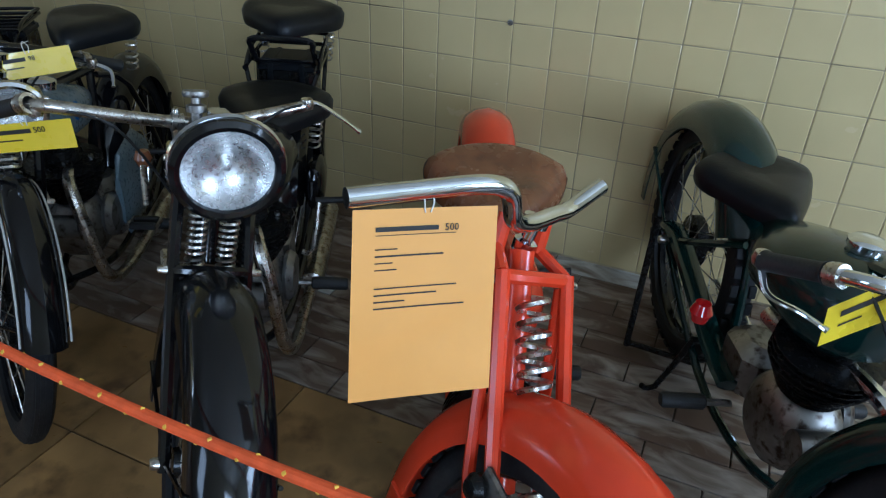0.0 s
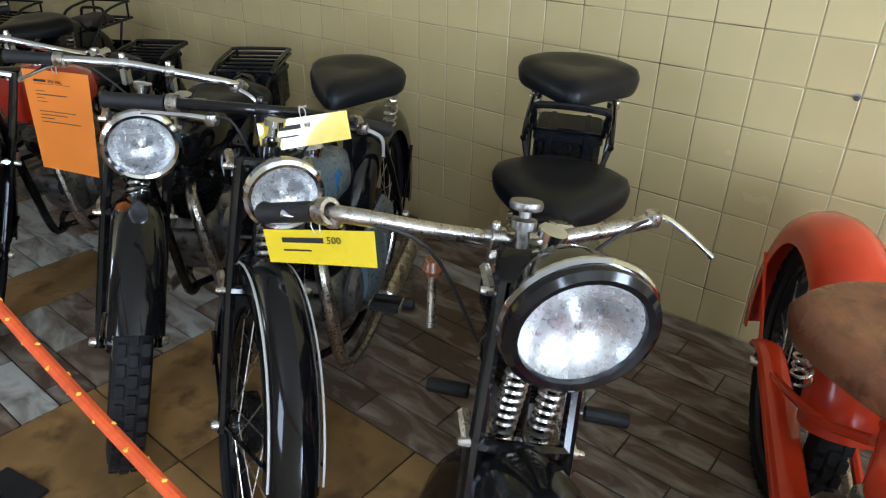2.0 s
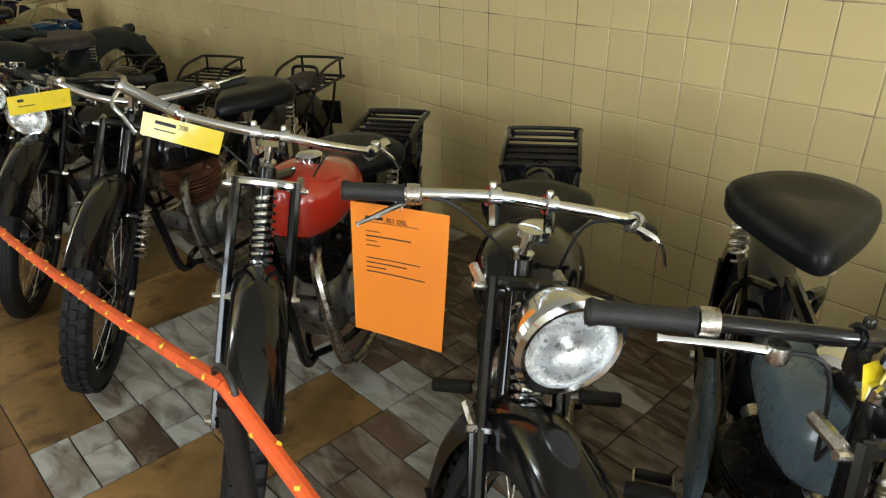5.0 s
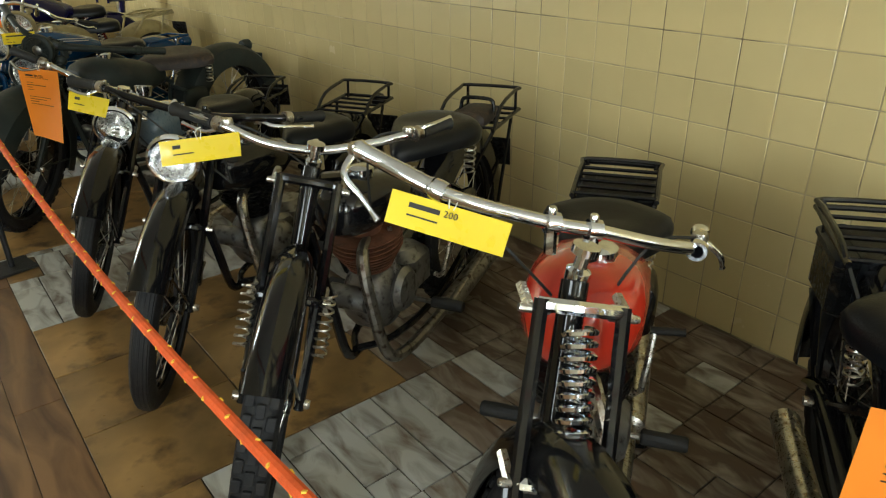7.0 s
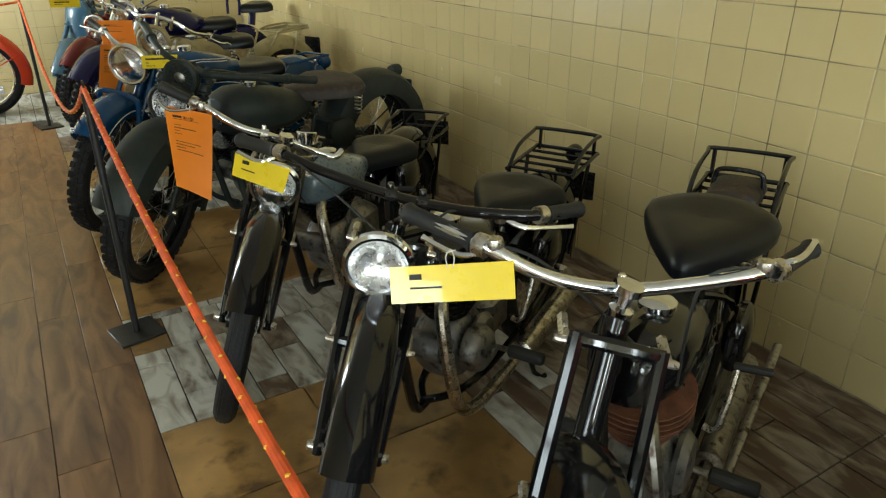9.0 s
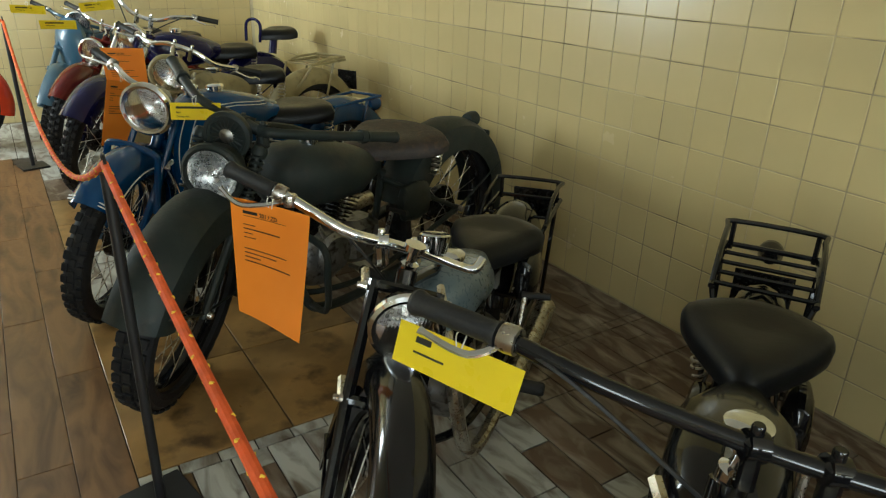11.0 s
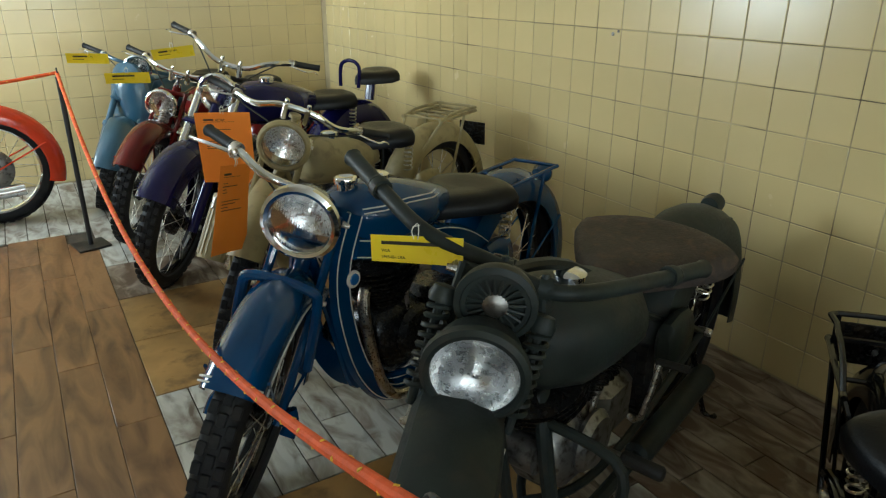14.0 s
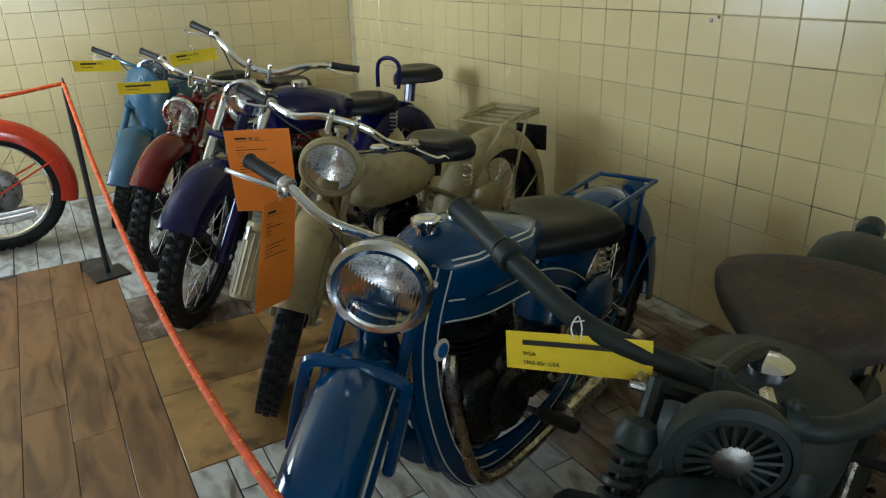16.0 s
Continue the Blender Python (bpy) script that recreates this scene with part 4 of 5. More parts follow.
def pedal(bike, p, s):
    """A bicycle pedal on its crank: two rubber blocks between end plates."""
    x, y, z = p
    c = part("crank", tube(bmesh.new(), [V(s * 0.07, y + 0.02, 0.27), V(s * 0.10, y + 0.02, 0.27), V(x - s * 0.05, y, z)], 0.008, 8, 2), CHROME_OLD, bike)
    for e in (-0.022, 0.022):
        part("pedal_rubber", box(bmesh.new(), x, y + e, z, 0.085, 0.02, 0.024, 0.004), GRIP, c)
    for e in (-0.046, 0.046):
        part("pedal_plate", box(bmesh.new(), x + e, y, z, 0.005, 0.066, 0.018, 0.001), CHROME_OLD, c)

# ---- the row of motorcycles, from the near end of the hall ----
def chrome_ring(b):
    part("chrome_ring", lathe(bmesh.new(), [(0.108, -0.022), (0.113, -0.022), (0.116, -0.014), (0.113, -0.006), (0.108, -0.006)], pose(0, 0.20, 0.90, 94, 0, 0), 36, True), CHROME, b)


def side_springs(b):
    for s in (-1, 1):
        part("fork_spring", spring(bmesh.new(), V(s * 0.098, 0.13, 0.44), V(s * 0.098, 0.19, 0.60), 0.017, 8, 0.0035), CHROME_OLD, b)


def army_front(b):
    horn(b, (0.0, 0.262, 0.885), 0.074, OLIVE)
    for s in (-1, 1):
        part("fork_spring", spring(bmesh.new(), V(s * 0.095, 0.225, 0.68), V(s * 0.095, 0.285, 0.84), 0.02, 9, 0.0055), OLIVE, b)
        part("spring_cup", lathe(bmesh.new(), [(0, 0), (0.025, 0), (0.027, 0.012), (0.02, 0.03), (0, 0.034)], pose(s * 0.095, 0.286, 0.84, -20, 0, 0), 16), OLIVE, b)
        part("spring_rod", tube(bmesh.new(), [V(s * 0.095, 0.215, 0.65), V(s * 0.095, 0.295, 0.87)], 0.009, 8, 1), OLIVE, b)


def white_lines(b):
    for s in (-1, 1):
        part("mudguard_line", arc_line(0.366, s * 0.0515, 24, 120, 0.0028), LINE, b, at=pose(0, 0.12, 0.33))


def blue_fork(b):
    part("fork_hoop", tube(bmesh.new(), [V(-0.105, 0.17, 0.46), V(-0.10, 0.155, 0.66), V(-0.075, 0.15, 0.715), V(0.075, 0.15, 0.715), V(0.10, 0.155, 0.66), V(0.105, 0.17, 0.46)], 0.014, 8, 4), BLUE, b)
    for s in (-1, 1):
        part("fork_knuckle", tube(bmesh.new(), [V(s * 0.09, 0.11, 0.36), V(s * 0.105, 0.10, 0.33), V(s * 0.105, 0.075, 0.30)], 0.022, 10, 2), BLUE, b)
        part("mudguard_line", arc_line(0.33 + 0.035 - 0.045, s * 0.0735, 48, 150, 0.003), LINE, b, at=pose(0, 0.11, 0.33))
    a = radians(47)
    for k in (0.0, 0.03):
        part("mudguard_line", tube(bmesh.new(), [V(x * 0.072, 0.11 - math.cos(a + k) * (0.372 + 0.029 * (1 - x * x)), 0.33 + math.sin(a + k) * (0.372 + 0.029 * (1 - x * x))) for x in (-1, -0.8, -0.5, 0, 0.5, 0.8, 1)], 0.003, 5, 2), LINE, b)


green = motorcycle(0.516, 0.831, 23.0, "dark green motorcycle with chromed exhaust and black saddle", GREEN, steer=21.5, lean=1.4, lampv=None, fork="girder", bar=None,
                   WB=1.42, seatv=(1.13, 0.745), seat_args=dict(L=0.30, W=0.25, springs=False), tankv=(0.52, 0.98, 0.68, 0.13, 0.10), tail=None, ex_args=dict(metal=CHROME, front=0.24, rs=0.045), engine_args=dict(case=STEEL), standy=1.05, rfender=(30, 185), fender_w=0.075, R=0.38, tank_paint=GREEN)
part('red_knob', lathe(bmesh.new(), [(0, -0.03), (0.02, -0.028), (0.03, 0), (0.02, 0.026), (0, 0.03)], pose(-0.15, 0.93, 0.44), 16), REDGLASS, green, 'round red tail glass')
orange_bike = motorcycle(-0.155, 0.654, 23.6, "orange-red motorcycle with brown leather saddle and exposed spring fork", RED, steer=33, lean=1.4, fpaint=RED, top=(0.40, 0.85), low=0.52, sprmat=CHROME_OLD, bar=None,
                   seatv=(0.96, 0.74), seat_args=dict(L=0.30, W=0.30, material=BROWN, dish=0.5, nose=0.42), tankv=(0.48, 0.86, 0.62, 0.09, 0.07), tank_paint=RED, fender_w=0.07, fender=(28, 195), WB=1.40, R=0.34, tool=False, front=girder_braces, engine_args=dict(tilt=80, z=0.32), ex_args=dict(z=0.1, low=0.14))
large_lamp_bike = motorcycle(-0.882, 0.749, 26.4, "black motorcycle with large headlamp and pillion saddle on its rack", BLACK, steer=24, lean=2.0, spr=False, front=twin_springs, lampv=((0, 0.20, 0.90), 0.105, BLACK, BLACK, 4, 0, 1.15), bar=None,
                     seatv=(1.06, 0.765), seat_args=dict(L=0.31, W=0.29), tankv=(0.46, 0.92, 0.72, 0.12, 0.10), rackv=(1.24, 1.56, 0.80, dict(rail=0.05, bars=1)), fender=(30, 198), fender_w=0.075, fender_depth=0.07, top=(0.40, 0.88), low=0.66)
rear_case(large_lamp_bike, 1.42, 0.70, 0.19, 0.20, 0.19)
part("grab_bar", tube(bmesh.new(), [V(-0.10, 1.34, 0.80), V(-0.10, 1.27, 0.86), V(-0.085, 1.25, 0.895), V(0.085, 1.25, 0.895), V(0.10, 1.27, 0.86), V(0.10, 1.34, 0.80)], 0.010, 8, 4), BLACK, large_lamp_bike)
part("damper_knob", lathe(bmesh.new(), [(0, -0.05), (0.012, -0.05), (0.012, -0.02), (0.021, -0.018), (0.021, -0.004), (0.010, 0), (0.010, 0.012), (0.026, 0.014), (0.028, 0.02), (0.026, 0.027), (0, 0.028)], pose(-0.035, 0.41, 0.957, -12, 0, 0), 20), STEEL, large_lamp_bike, "stacked steering damper knob")
saddle(large_lamp_bike, (0, 1.47, 0.955), 0.28, 0.29, 0.09, name="pillion_saddle", springs=True)
badge_bike = motorcycle(-1.595, 0.806, 28.8, "small black motorcycle with grey-blue badged tank and tall saddle", BLACK, steer=35, reach=0.12, lean=1.8, w=0.065, fender_w=0.05, lampv=((0, 0.20, 0.87), 0.078, CHROME, CHROME, 2, 0, 1.0), bar=None,
                   seatv=(1.00, 0.925), seat_args=dict(L=0.30, W=0.24), tankv=(0.44, 0.84, 0.73, 0.085, 0.085), tank_paint=GREYBLUE, fender=(22, 195), top=(0.38, 0.90), tread=False, tool=False, WB=1.28, front=white_lines)
badge(badge_bike, (0.078, 0.60, 0.74), BADGE, 0.03)
for s in (-1, 1):
    part("side_panel", loft(bmesh.new(), [(0.70, 0.40, 0.01, 0.08), (0.74, 0.40, 0.018, 0.15), (0.90, 0.42, 0.018, 0.16), (1.02, 0.42, 0.01, 0.08)], 16, 2.4), GREYBLUE, badge_bike, "grey-blue engine side panel").location.x = s * 0.12
rack_bike = motorcycle(-2.107, 0.859, 36.7, "black motorcycle with chromed headlamp rim and luggage rack", BLACK, steer=28, reach=0.05, lean=-0.7, lampv=((0, 0.17, 0.84), 0.090, CHROME, CHROME, 3, 0, 1.1), bar=None, sprmat=CHROME,
                 seatv=(1.06, 0.72), seat_args=dict(L=0.30, W=0.26), tankv=(0.48, 0.94, 0.71, 0.12, 0.10), rackv=(1.28, 1.60, 0.735, dict(rail=0.03, bars=5)), ex=(1, -1), standy=0.98)
rear_case(rack_bike, 1.44, 0.64, 0.25, 0.2, 0.16)
red_tank_bike = motorcycle(-2.906, 0.768, 33.8, "black motorcycle with red tank and chromed girder fork", BLACK, steer=29, reach=0.08, lean=-0.4, tank_paint=TANKRED, lampv=None, bar=None, sprmat=CHROME, yoke=CHROME, top=(0.41, 0.87), low=0.60,
                 seatv=(1.02, 0.73), seat_args=dict(L=0.28, W=0.27), tankv=(0.47, 0.92, 0.71, 0.125, 0.105), rackv=(1.30, 1.60, 0.68, dict(rail=0.02, bars=5)), standy=0.98, RR=0.305)
wide_bar_bike = motorcycle(-3.83, 0.752, 27.5, "black motorcycle with rusty cylinder, no headlamp and wide handlebar", BLACK, steer=31, reach=0.08, lean=-1.0, lampv=None, bar=None, spr=False, top=(0.40, 0.84), low=0.56,
                seatv=(1.10, 0.775), seat_args=dict(L=0.36, W=0.27), tankv=(0.46, 0.90, 0.67, 0.10, 0.085), rackv=(1.42, 1.74, 0.68, dict(rail=0.10)), engine_args=dict(cyl=RUST), ex_args=dict(metal=STEEL), fender=(42, 150), fender_w=0.048, fender_depth=0.085, front=side_springs)
slender_bike = motorcycle(-4.471, 0.674, 30.2, "slender black motorcycle with small chromed headlamp", BLACK, steer=31, reach=0.12, lean=0.3, w=0.07, fender_w=0.052, lampv=((-0.02, 0.21, 0.785), 0.075, CHROME, CHROME, 2, 0, 1.0), bar=None, top=(0.39, 0.80), low=0.56,
                 seatv=(1.10, 0.665), seat_args=dict(L=0.29, W=0.26), tankv=(0.46, 0.90, 0.64, 0.10, 0.085), rackv=(1.32, 1.62, 0.65, dict(rail=0.08)), tail=(0, 1.72, 0.62), tread=False, standy=0.98, RR=0.295)
part("flywheel_cover", lathe(bmesh.new(), [(0.07, 0), (0.07, 0.03), (0.06, 0.05), (0.03, 0.068), (0.012, 0.07), (0.012, 0.078), (0, 0.078)], pose(0.09, 0.62, 0.36, 0, 90, 0), 24), ALLOY, slender_bike, "domed alloy flywheel cover")
small_grey_bike = motorcycle(-5.222, 0.708, 37.9, "small black motorcycle with pale grey tank and speedometer", BLACK, steer=33, reach=0.06, lean=-1.0, w=0.07, fender_w=0.055, lampv=((0, 0.235, 0.715), 0.075, BLACK, CHROME, 2, 0, 1.0), bar=None, top=(0.40, 0.76), low=0.54,
                  seatv=(1.10, 0.60), seat_args=dict(L=0.28, W=0.25), tankv=(0.50, 0.92, 0.60, 0.10, 0.085), tank_paint=GREYBLUE, rackv=(1.34, 1.62, 0.545, dict(rail=0.08, bars=1)), tread=False, R=0.315, RR=0.28)
spd = part("speedometer", lathe(bmesh.new(), [(0, -0.03), (0.03, -0.028), (0.036, 0), (0.038, 0.012), (0.033, 0.016), (0, 0.014)], pose(0.02, 0.52, 0.79, -14, 0, 0), 22), CHROME, small_grey_bike, "round chromed speedometer")
army_bike = motorcycle(-6.375, 0.609, 19.4, "matt field-grey army motorcycle with round horn and wide leather saddle", OLIVE, steer=34, reach=0.09, lean=0.4, R=0.335, w=0.11, fender_w=0.09, fender_depth=0.09, fender=(24, 205), spr=False, lampv=((0.0, 0.18, 0.78), 0.094, OLIVE, OLIVE, 2, 0, 1.2), top=(0.42, 0.90), low=0.60,
                    bar=None, front=lambda b: army_front(b), seatv=(1.10, 0.73), seat_args=dict(L=0.38, W=0.38, material=OLD_LEATHER, H_=0.06, nose=0.35, dish=0.3), tankv=(0.47, 0.98, 0.66, 0.16, 0.115), engine_args=dict(twin=True, big=1.1), tail=None, ex_args=dict(metal=OLIVE), WB=1.46, standy=1.42)
part("rear_lamp", lathe(bmesh.new(), [(0, -0.03), (0.03, -0.03), (0.036, 0.0), (0.034, 0.03), (0, 0.034)], pose(0, 1.66, 0.70, -90, 0, 0), 18), OLIVE, army_bike)
part("crash_bar", tube(bmesh.new(), [V(-0.03, 0.50, 0.50), V(-0.24, 0.50, 0.48), V(-0.26, 0.50, 0.36), V(-0.22, 0.52, 0.22), V(-0.05, 0.56, 0.20)], 0.013, 8, 4), OLIVE, army_bike)
part("crash_bar", tube(bmesh.new(), [V(0.03, 0.50, 0.50), V(0.24, 0.50, 0.48), V(0.26, 0.50, 0.36), V(0.22, 0.52, 0.22), V(0.05, 0.56, 0.20)], 0.013, 8, 4), OLIVE, army_bike)
part("number_plate_stub", box(bmesh.new(), 0, 1.75, 0.60, 0.10, 0.012, 0.08, 0.003), OLIVE, army_bike)
blue_bike = motorcycle(-7.071, 0.519, 20.7, "blue motorcycle with white pinstripes and pressed steel frame", BLUE, steer=36, reach=0.1, lean=-1.2, R=0.33, w=0.09, fender_w=0.072, fender_depth=0.07, fender=(46, 200), spr=False, lampv=((0, 0.235, 0.845), 0.098, BLUE, CHROME, 3, 0, 1.1), top=(0.42, 0.84), low=0.62,
                 bar=None, seatv=(1.07, 0.725), seat_args=dict(L=0.33, W=0.31), tankv=(0.46, 0.94, 0.75, 0.13, 0.10), ex_args=dict(metal=CHROME_OLD), WB=1.34, engine_args=dict(case=BLACK_WORN, big=1.2), front=blue_fork)
pressed_frame(blue_bike, BLUE)
badge(blue_bike, (0.10, 0.43, 0.62), LINE, 0.026)
badge(blue_bike, (0.1025, 0.43, 0.62), BADGE, 0.018)
rack(blue_bike, BLUE, 1.24, 1.58, 0.70, 0.10, 0.02, 1, "flat")
tail_lamp(blue_bike, (0, 1.64, 0.655), 0.042, BLUE)
# a double white line along each flank of the blue tank, and the second cap on its top
FLANK = [(0.46, 0.754, 0.065, 0.062), (0.489, 0.756, 0.0962, 0.084), (0.556, 0.756, 0.1248, 0.10), (0.662, 0.75, 0.13, 0.10), (0.772, 0.738, 0.130, 0.086), (0.873, 0.73, 0.08125, 0.062), (0.94, 0.722, 0.052, 0.042)]


def tank_flank(y, z):
    """Half the blue tank's width at this length and height."""
    zc, w, h = (float(np.interp(y, [f[0] for f in FLANK], [f[k] for f in FLANK])) for k in (1, 2, 3))
    return w * max(0.0, 1 - abs((z - zc) / h) ** 2.5) ** 0.4


for level in (0.806, 0.794):
    for s in (-1, 1):
        line = [(0.495 + 0.02 * i, level - 0.0022 * max(0, i - 8)) for i in range(18)]
        part("tank_stripe", tube(bmesh.new(), [V(s * (tank_flank(y, z) + 0.0008), y, z) for y, z in line], 0.0024, 5, 2), LINE, blue_bike, "white painted pinstripe")
part("filler_cap", lathe(bmesh.new(), [(0.026, -0.02), (0.026, 0.012), (0.034, 0.014), (0.036, 0.022), (0.034, 0.030), (0.027, 0.033), (0.02, 0.029), (0, 0.029)], pose(-0.005, 0.525, 0.848), 24), CHROME, blue_bike, "chromed screw cap")
beige = motorcycle(-8.03, 0.79, 21, "sand-beige army motorcycle with canisters beside its wheel", BEIGE, reach=0.09, steer=45, lean=-0.5, spr=False, lampv=((0, 0.235, 0.825), 0.098, BEIGE, BEIGE, 2, 0, 1.1), bar=(0.42, 0.92, dict(half=0.38, rise=-0.05, back=0.18)), top=(0.40, 0.84),
                   seatv=(0.90, 0.76), seat_args=dict(L=0.30, W=0.27), tankv=(0.44, 0.86, 0.68, 0.12, 0.10), rackv=(1.22, 1.52, 0.76, dict(rail=0.03)), WB=1.32)
canister(beige, (-0.255, 0.115, 0.30), 0.06, 0.28, BEIGE, (-30, -4, 0))
part("leg_shield", loft(bmesh.new(), [(0.40, 0.36, 0.02, 0.16), (0.42, 0.36, 0.05, 0.19), (0.47, 0.36, 0.05, 0.19), (0.49, 0.36, 0.02, 0.16)], 16, 3.2), BEIGE, beige).location.x = -0.17
violet = motorcycle(-8.815, 0.715, 24.9, "dark violet-blue motorcycle with telescopic fork and pillion pad", PURPLE, steer=32, reach=0.05, lean=0.3, fork="tele", yoke=CHROME, lampv=((0, 0.36, 0.895), 0.092, CHROME, CHROME, 2, 0, 1.1), bar=(0.50, 1.01, dict(half=0.38, rise=0.06, back=0.18)), top=(0.44, 0.93),
                    seatv=(1.16, 0.78), seat_args=dict(L=0.30, W=0.27), tankv=(0.52, 1.02, 0.80, 0.13, 0.11), fender_w=0.08, fender_depth=0.08, WB=1.36)
saddle(violet, (0, 1.60, 0.87), 0.26, 0.24, 0.06, name="pillion_saddle", springs=False)
part("grab_loop", tube(bmesh.new(), [V(-0.07, 1.36, 0.80), V(-0.07, 1.37, 0.92), V(0, 1.37, 0.955), V(0.07, 1.37, 0.92), V(0.07, 1.36, 0.80)], 0.011, 8, 5), PURPLE, violet)
part("pillion_post", tube(bmesh.new(), [V(0, 1.54, 0.70), V(0, 1.56, 0.80)], 0.03, 10, 1), PURPLE, violet)
crimson = motorcycle(-9.527, 0.689, 32.5, "dark red motorcycle with chromed headlamp", DARKRED, steer=30, reach=0.04, lean=0.3, lampv=((-0.03, 0.26, 0.74), 0.085, CHROME, CHROME, 2, 0, 1.1), bar=(0.42, 0.90, dict(half=0.36, rise=0.02, back=0.16)), top=(0.40, 0.82), fender_w=0.07,
                     seatv=(1.08, 0.79), tankv=(0.48, 0.92, 0.70, 0.12, 0.10), R=0.32)
scooter = motorcycle(-10.318, 0.645, 39, "pale blue light motorcycle with faired front", PALEBLUE, steer=40, lean=0.0, R=0.27, fork="tele", lampv=((0, 0.34, 0.86), 0.085, PALEBLUE, CHROME, 2, 0, 1.0), bar=(0.42, 0.85, dict(half=0.36, rise=0.0, back=0.14, metal=PALEBLUE)), top=(0.38, 0.82),
                     fender_w=0.09, fender_depth=0.14, fender=(20, 190), seatv=(1.08, 0.74), tankv=(0.48, 0.92, 0.66, 0.12, 0.12), yoke=PALEBLUE)
shield = loft(bmesh.new(), [(0.20, 0.58, 0.03, 0.18), (0.23, 0.58, 0.11, 0.26), (0.28, 0.60, 0.15, 0.30), (0.31, 0.60, 0.15, 0.30), (0.33, 0.60, 0.12, 0.27)], 20, 2.6)
part("leg_shield", shield, PALEBLUE, scooter, "pale blue front shield")
side = motorcycle(-10.35, -1.33, 0, "bright red motorcycle with long chromed silencer", RED, steer=0, lean=2.0, group="motorcycle behind the second rope", fork="tele", yoke=CHROME, lampv=((0, 0.30, 0.84), 0.085, RED, CHROME), bar=(0.44, 0.96, dict(half=0.34)), seatv=(1.10, 0.70), tankv=(0.5, 0.95, 0.68, 0.12, 0.1), rim=CHROME, ex=(1,), ex_args=dict(metal=CHROME, low=0.2, tail=1.5))

rear_case(red_tank_bike, 1.45, 0.60, 0.22, 0.2, 0.13)
inner_hoop(wide_bar_bike, 1.56, 0.68, 0.07)
part("rear_pad", loft(bmesh.new(), [(1.42, 0.69, 0.04, 0.02), (1.45, 0.70, 0.075, 0.035), (1.62, 0.70, 0.08, 0.035), (1.68, 0.69, 0.05, 0.02)], 16, 2.6), OLD_LEATHER, wide_bar_bike, "worn leather pad on the rack")
for bike, y, z in ((wide_bar_bike, 1.74, 0.50), (slender_bike, 1.75, 0.48), (small_grey_bike, 1.72, 0.50), (beige, 1.66, 0.62)):
    number_plate(bike, y, z)

part("brake_drum", lathe(bmesh.new(), [(0, 0.055), (0.03, 0.055), (0.04, 0.04), (0.10, 0.036), (0.125, 0.02), (0.125, -0.02), (0.11, -0.03), (0, -0.03)], pose(0, 1.34, 0.33, 0, 90, 0), 32), ALLOY, side, "full-width alloy brake drum")
for s in (-1, 1):
    pedal(badge_bike, (s * 0.19, 0.78 - s * 0.09, 0.27 + s * 0.05), s)
shift = world_tube(large_lamp_bike, "gear_lever", [(-1.221, 1.071, 0.699), (-1.233, 1.088, 0.747), (-1.252, 1.114, 0.795)], 0.008, CHROME_OLD, "hand gear lever in a slotted quadrant")
part("lever_knob", lathe(bmesh.new(), [(0, -0.022), (0.013, -0.019), (0.021, 0), (0.015, 0.018), (0, 0.022)], Matrix.Translation(large_lamp_bike.matrix_basis.inverted() @ V(-1.252, 1.114, 0.795)), 16), BROWN, shift, "round amber-brown lever knob")
world_tube(wide_bar_bike, "side_prop", [(-4.253, 2.006, 0.360), (-4.068, 1.586, 0.239)], 0.012, STEEL, "bare steel side prop", 1, 0.6)
prop = world_tube(green, "rear_stand", [(-0.157, 2.050, 0.478), (-0.168, 1.998, 0.012)], 0.011, BLACK_WORN, "black rear stand propping the wheel", 1)
part("stand_foot", tube(bmesh.new(), [green.matrix_basis.inverted() @ V(-0.168, 1.998, 0.024), green.matrix_basis.inverted() @ V(0.052, 1.958, 0.042)], 0.010, 8, 1), BLACK_WORN, prop)

# handlebars, each with its own bend
rider_bar(green, [(0.087, 1.15, 0.870), (0.188, 1.05, 0.925), (0.26, 1.04, 0.93), (0.36, 1.16, 0.90), (0.47, 1.36, 0.89), (0.50, 1.50, 0.88)], 0.012, right=0.12,
          levers=[[(0.082, 1.155, 0.872), (0.10, 1.11, 0.835), (0.15, 1.075, 0.835), (0.192, 1.055, 0.826)]], clamps=[(0.30, 1.08, 0.918), (0.35, 1.145, 0.905)])
rider_bar(orange_bike, [(-0.434, 0.693, 1.061), (-0.365, 0.775, 1.054), (-0.305, 0.845, 1.047), (-0.281, 0.882, 1.025), (-0.277, 0.905, 0.972), (-0.268, 0.955, 0.944), (-0.252, 1.05, 0.920), (-0.238, 1.10, 0.912), (-0.203, 1.178, 0.931)], 0.0145, left=0)
rider_bar(large_lamp_bike, [(-1.402, 0.868, 0.948), (-1.32, 0.872, 0.974), (-1.24, 0.891, 0.988), (-1.17, 0.980, 0.955), (-1.109, 1.073, 0.923), (-1.06, 1.145, 0.906), (-1.0, 1.245, 0.904), (-0.943, 1.343, 0.908)], 0.0135, CHROME_OLD, 0.13,
          levers=[[(-0.943, 1.343, 0.912), (-0.925, 1.365, 0.908), (-0.89, 1.405, 0.868), (-0.856, 1.438, 0.826)], [(-1.255, 0.885, 0.980), (-1.29, 0.868, 0.975), (-1.34, 0.855, 0.972)]], clamps=[(-1.10, 1.088, 0.918), (-1.045, 1.17, 0.903)])
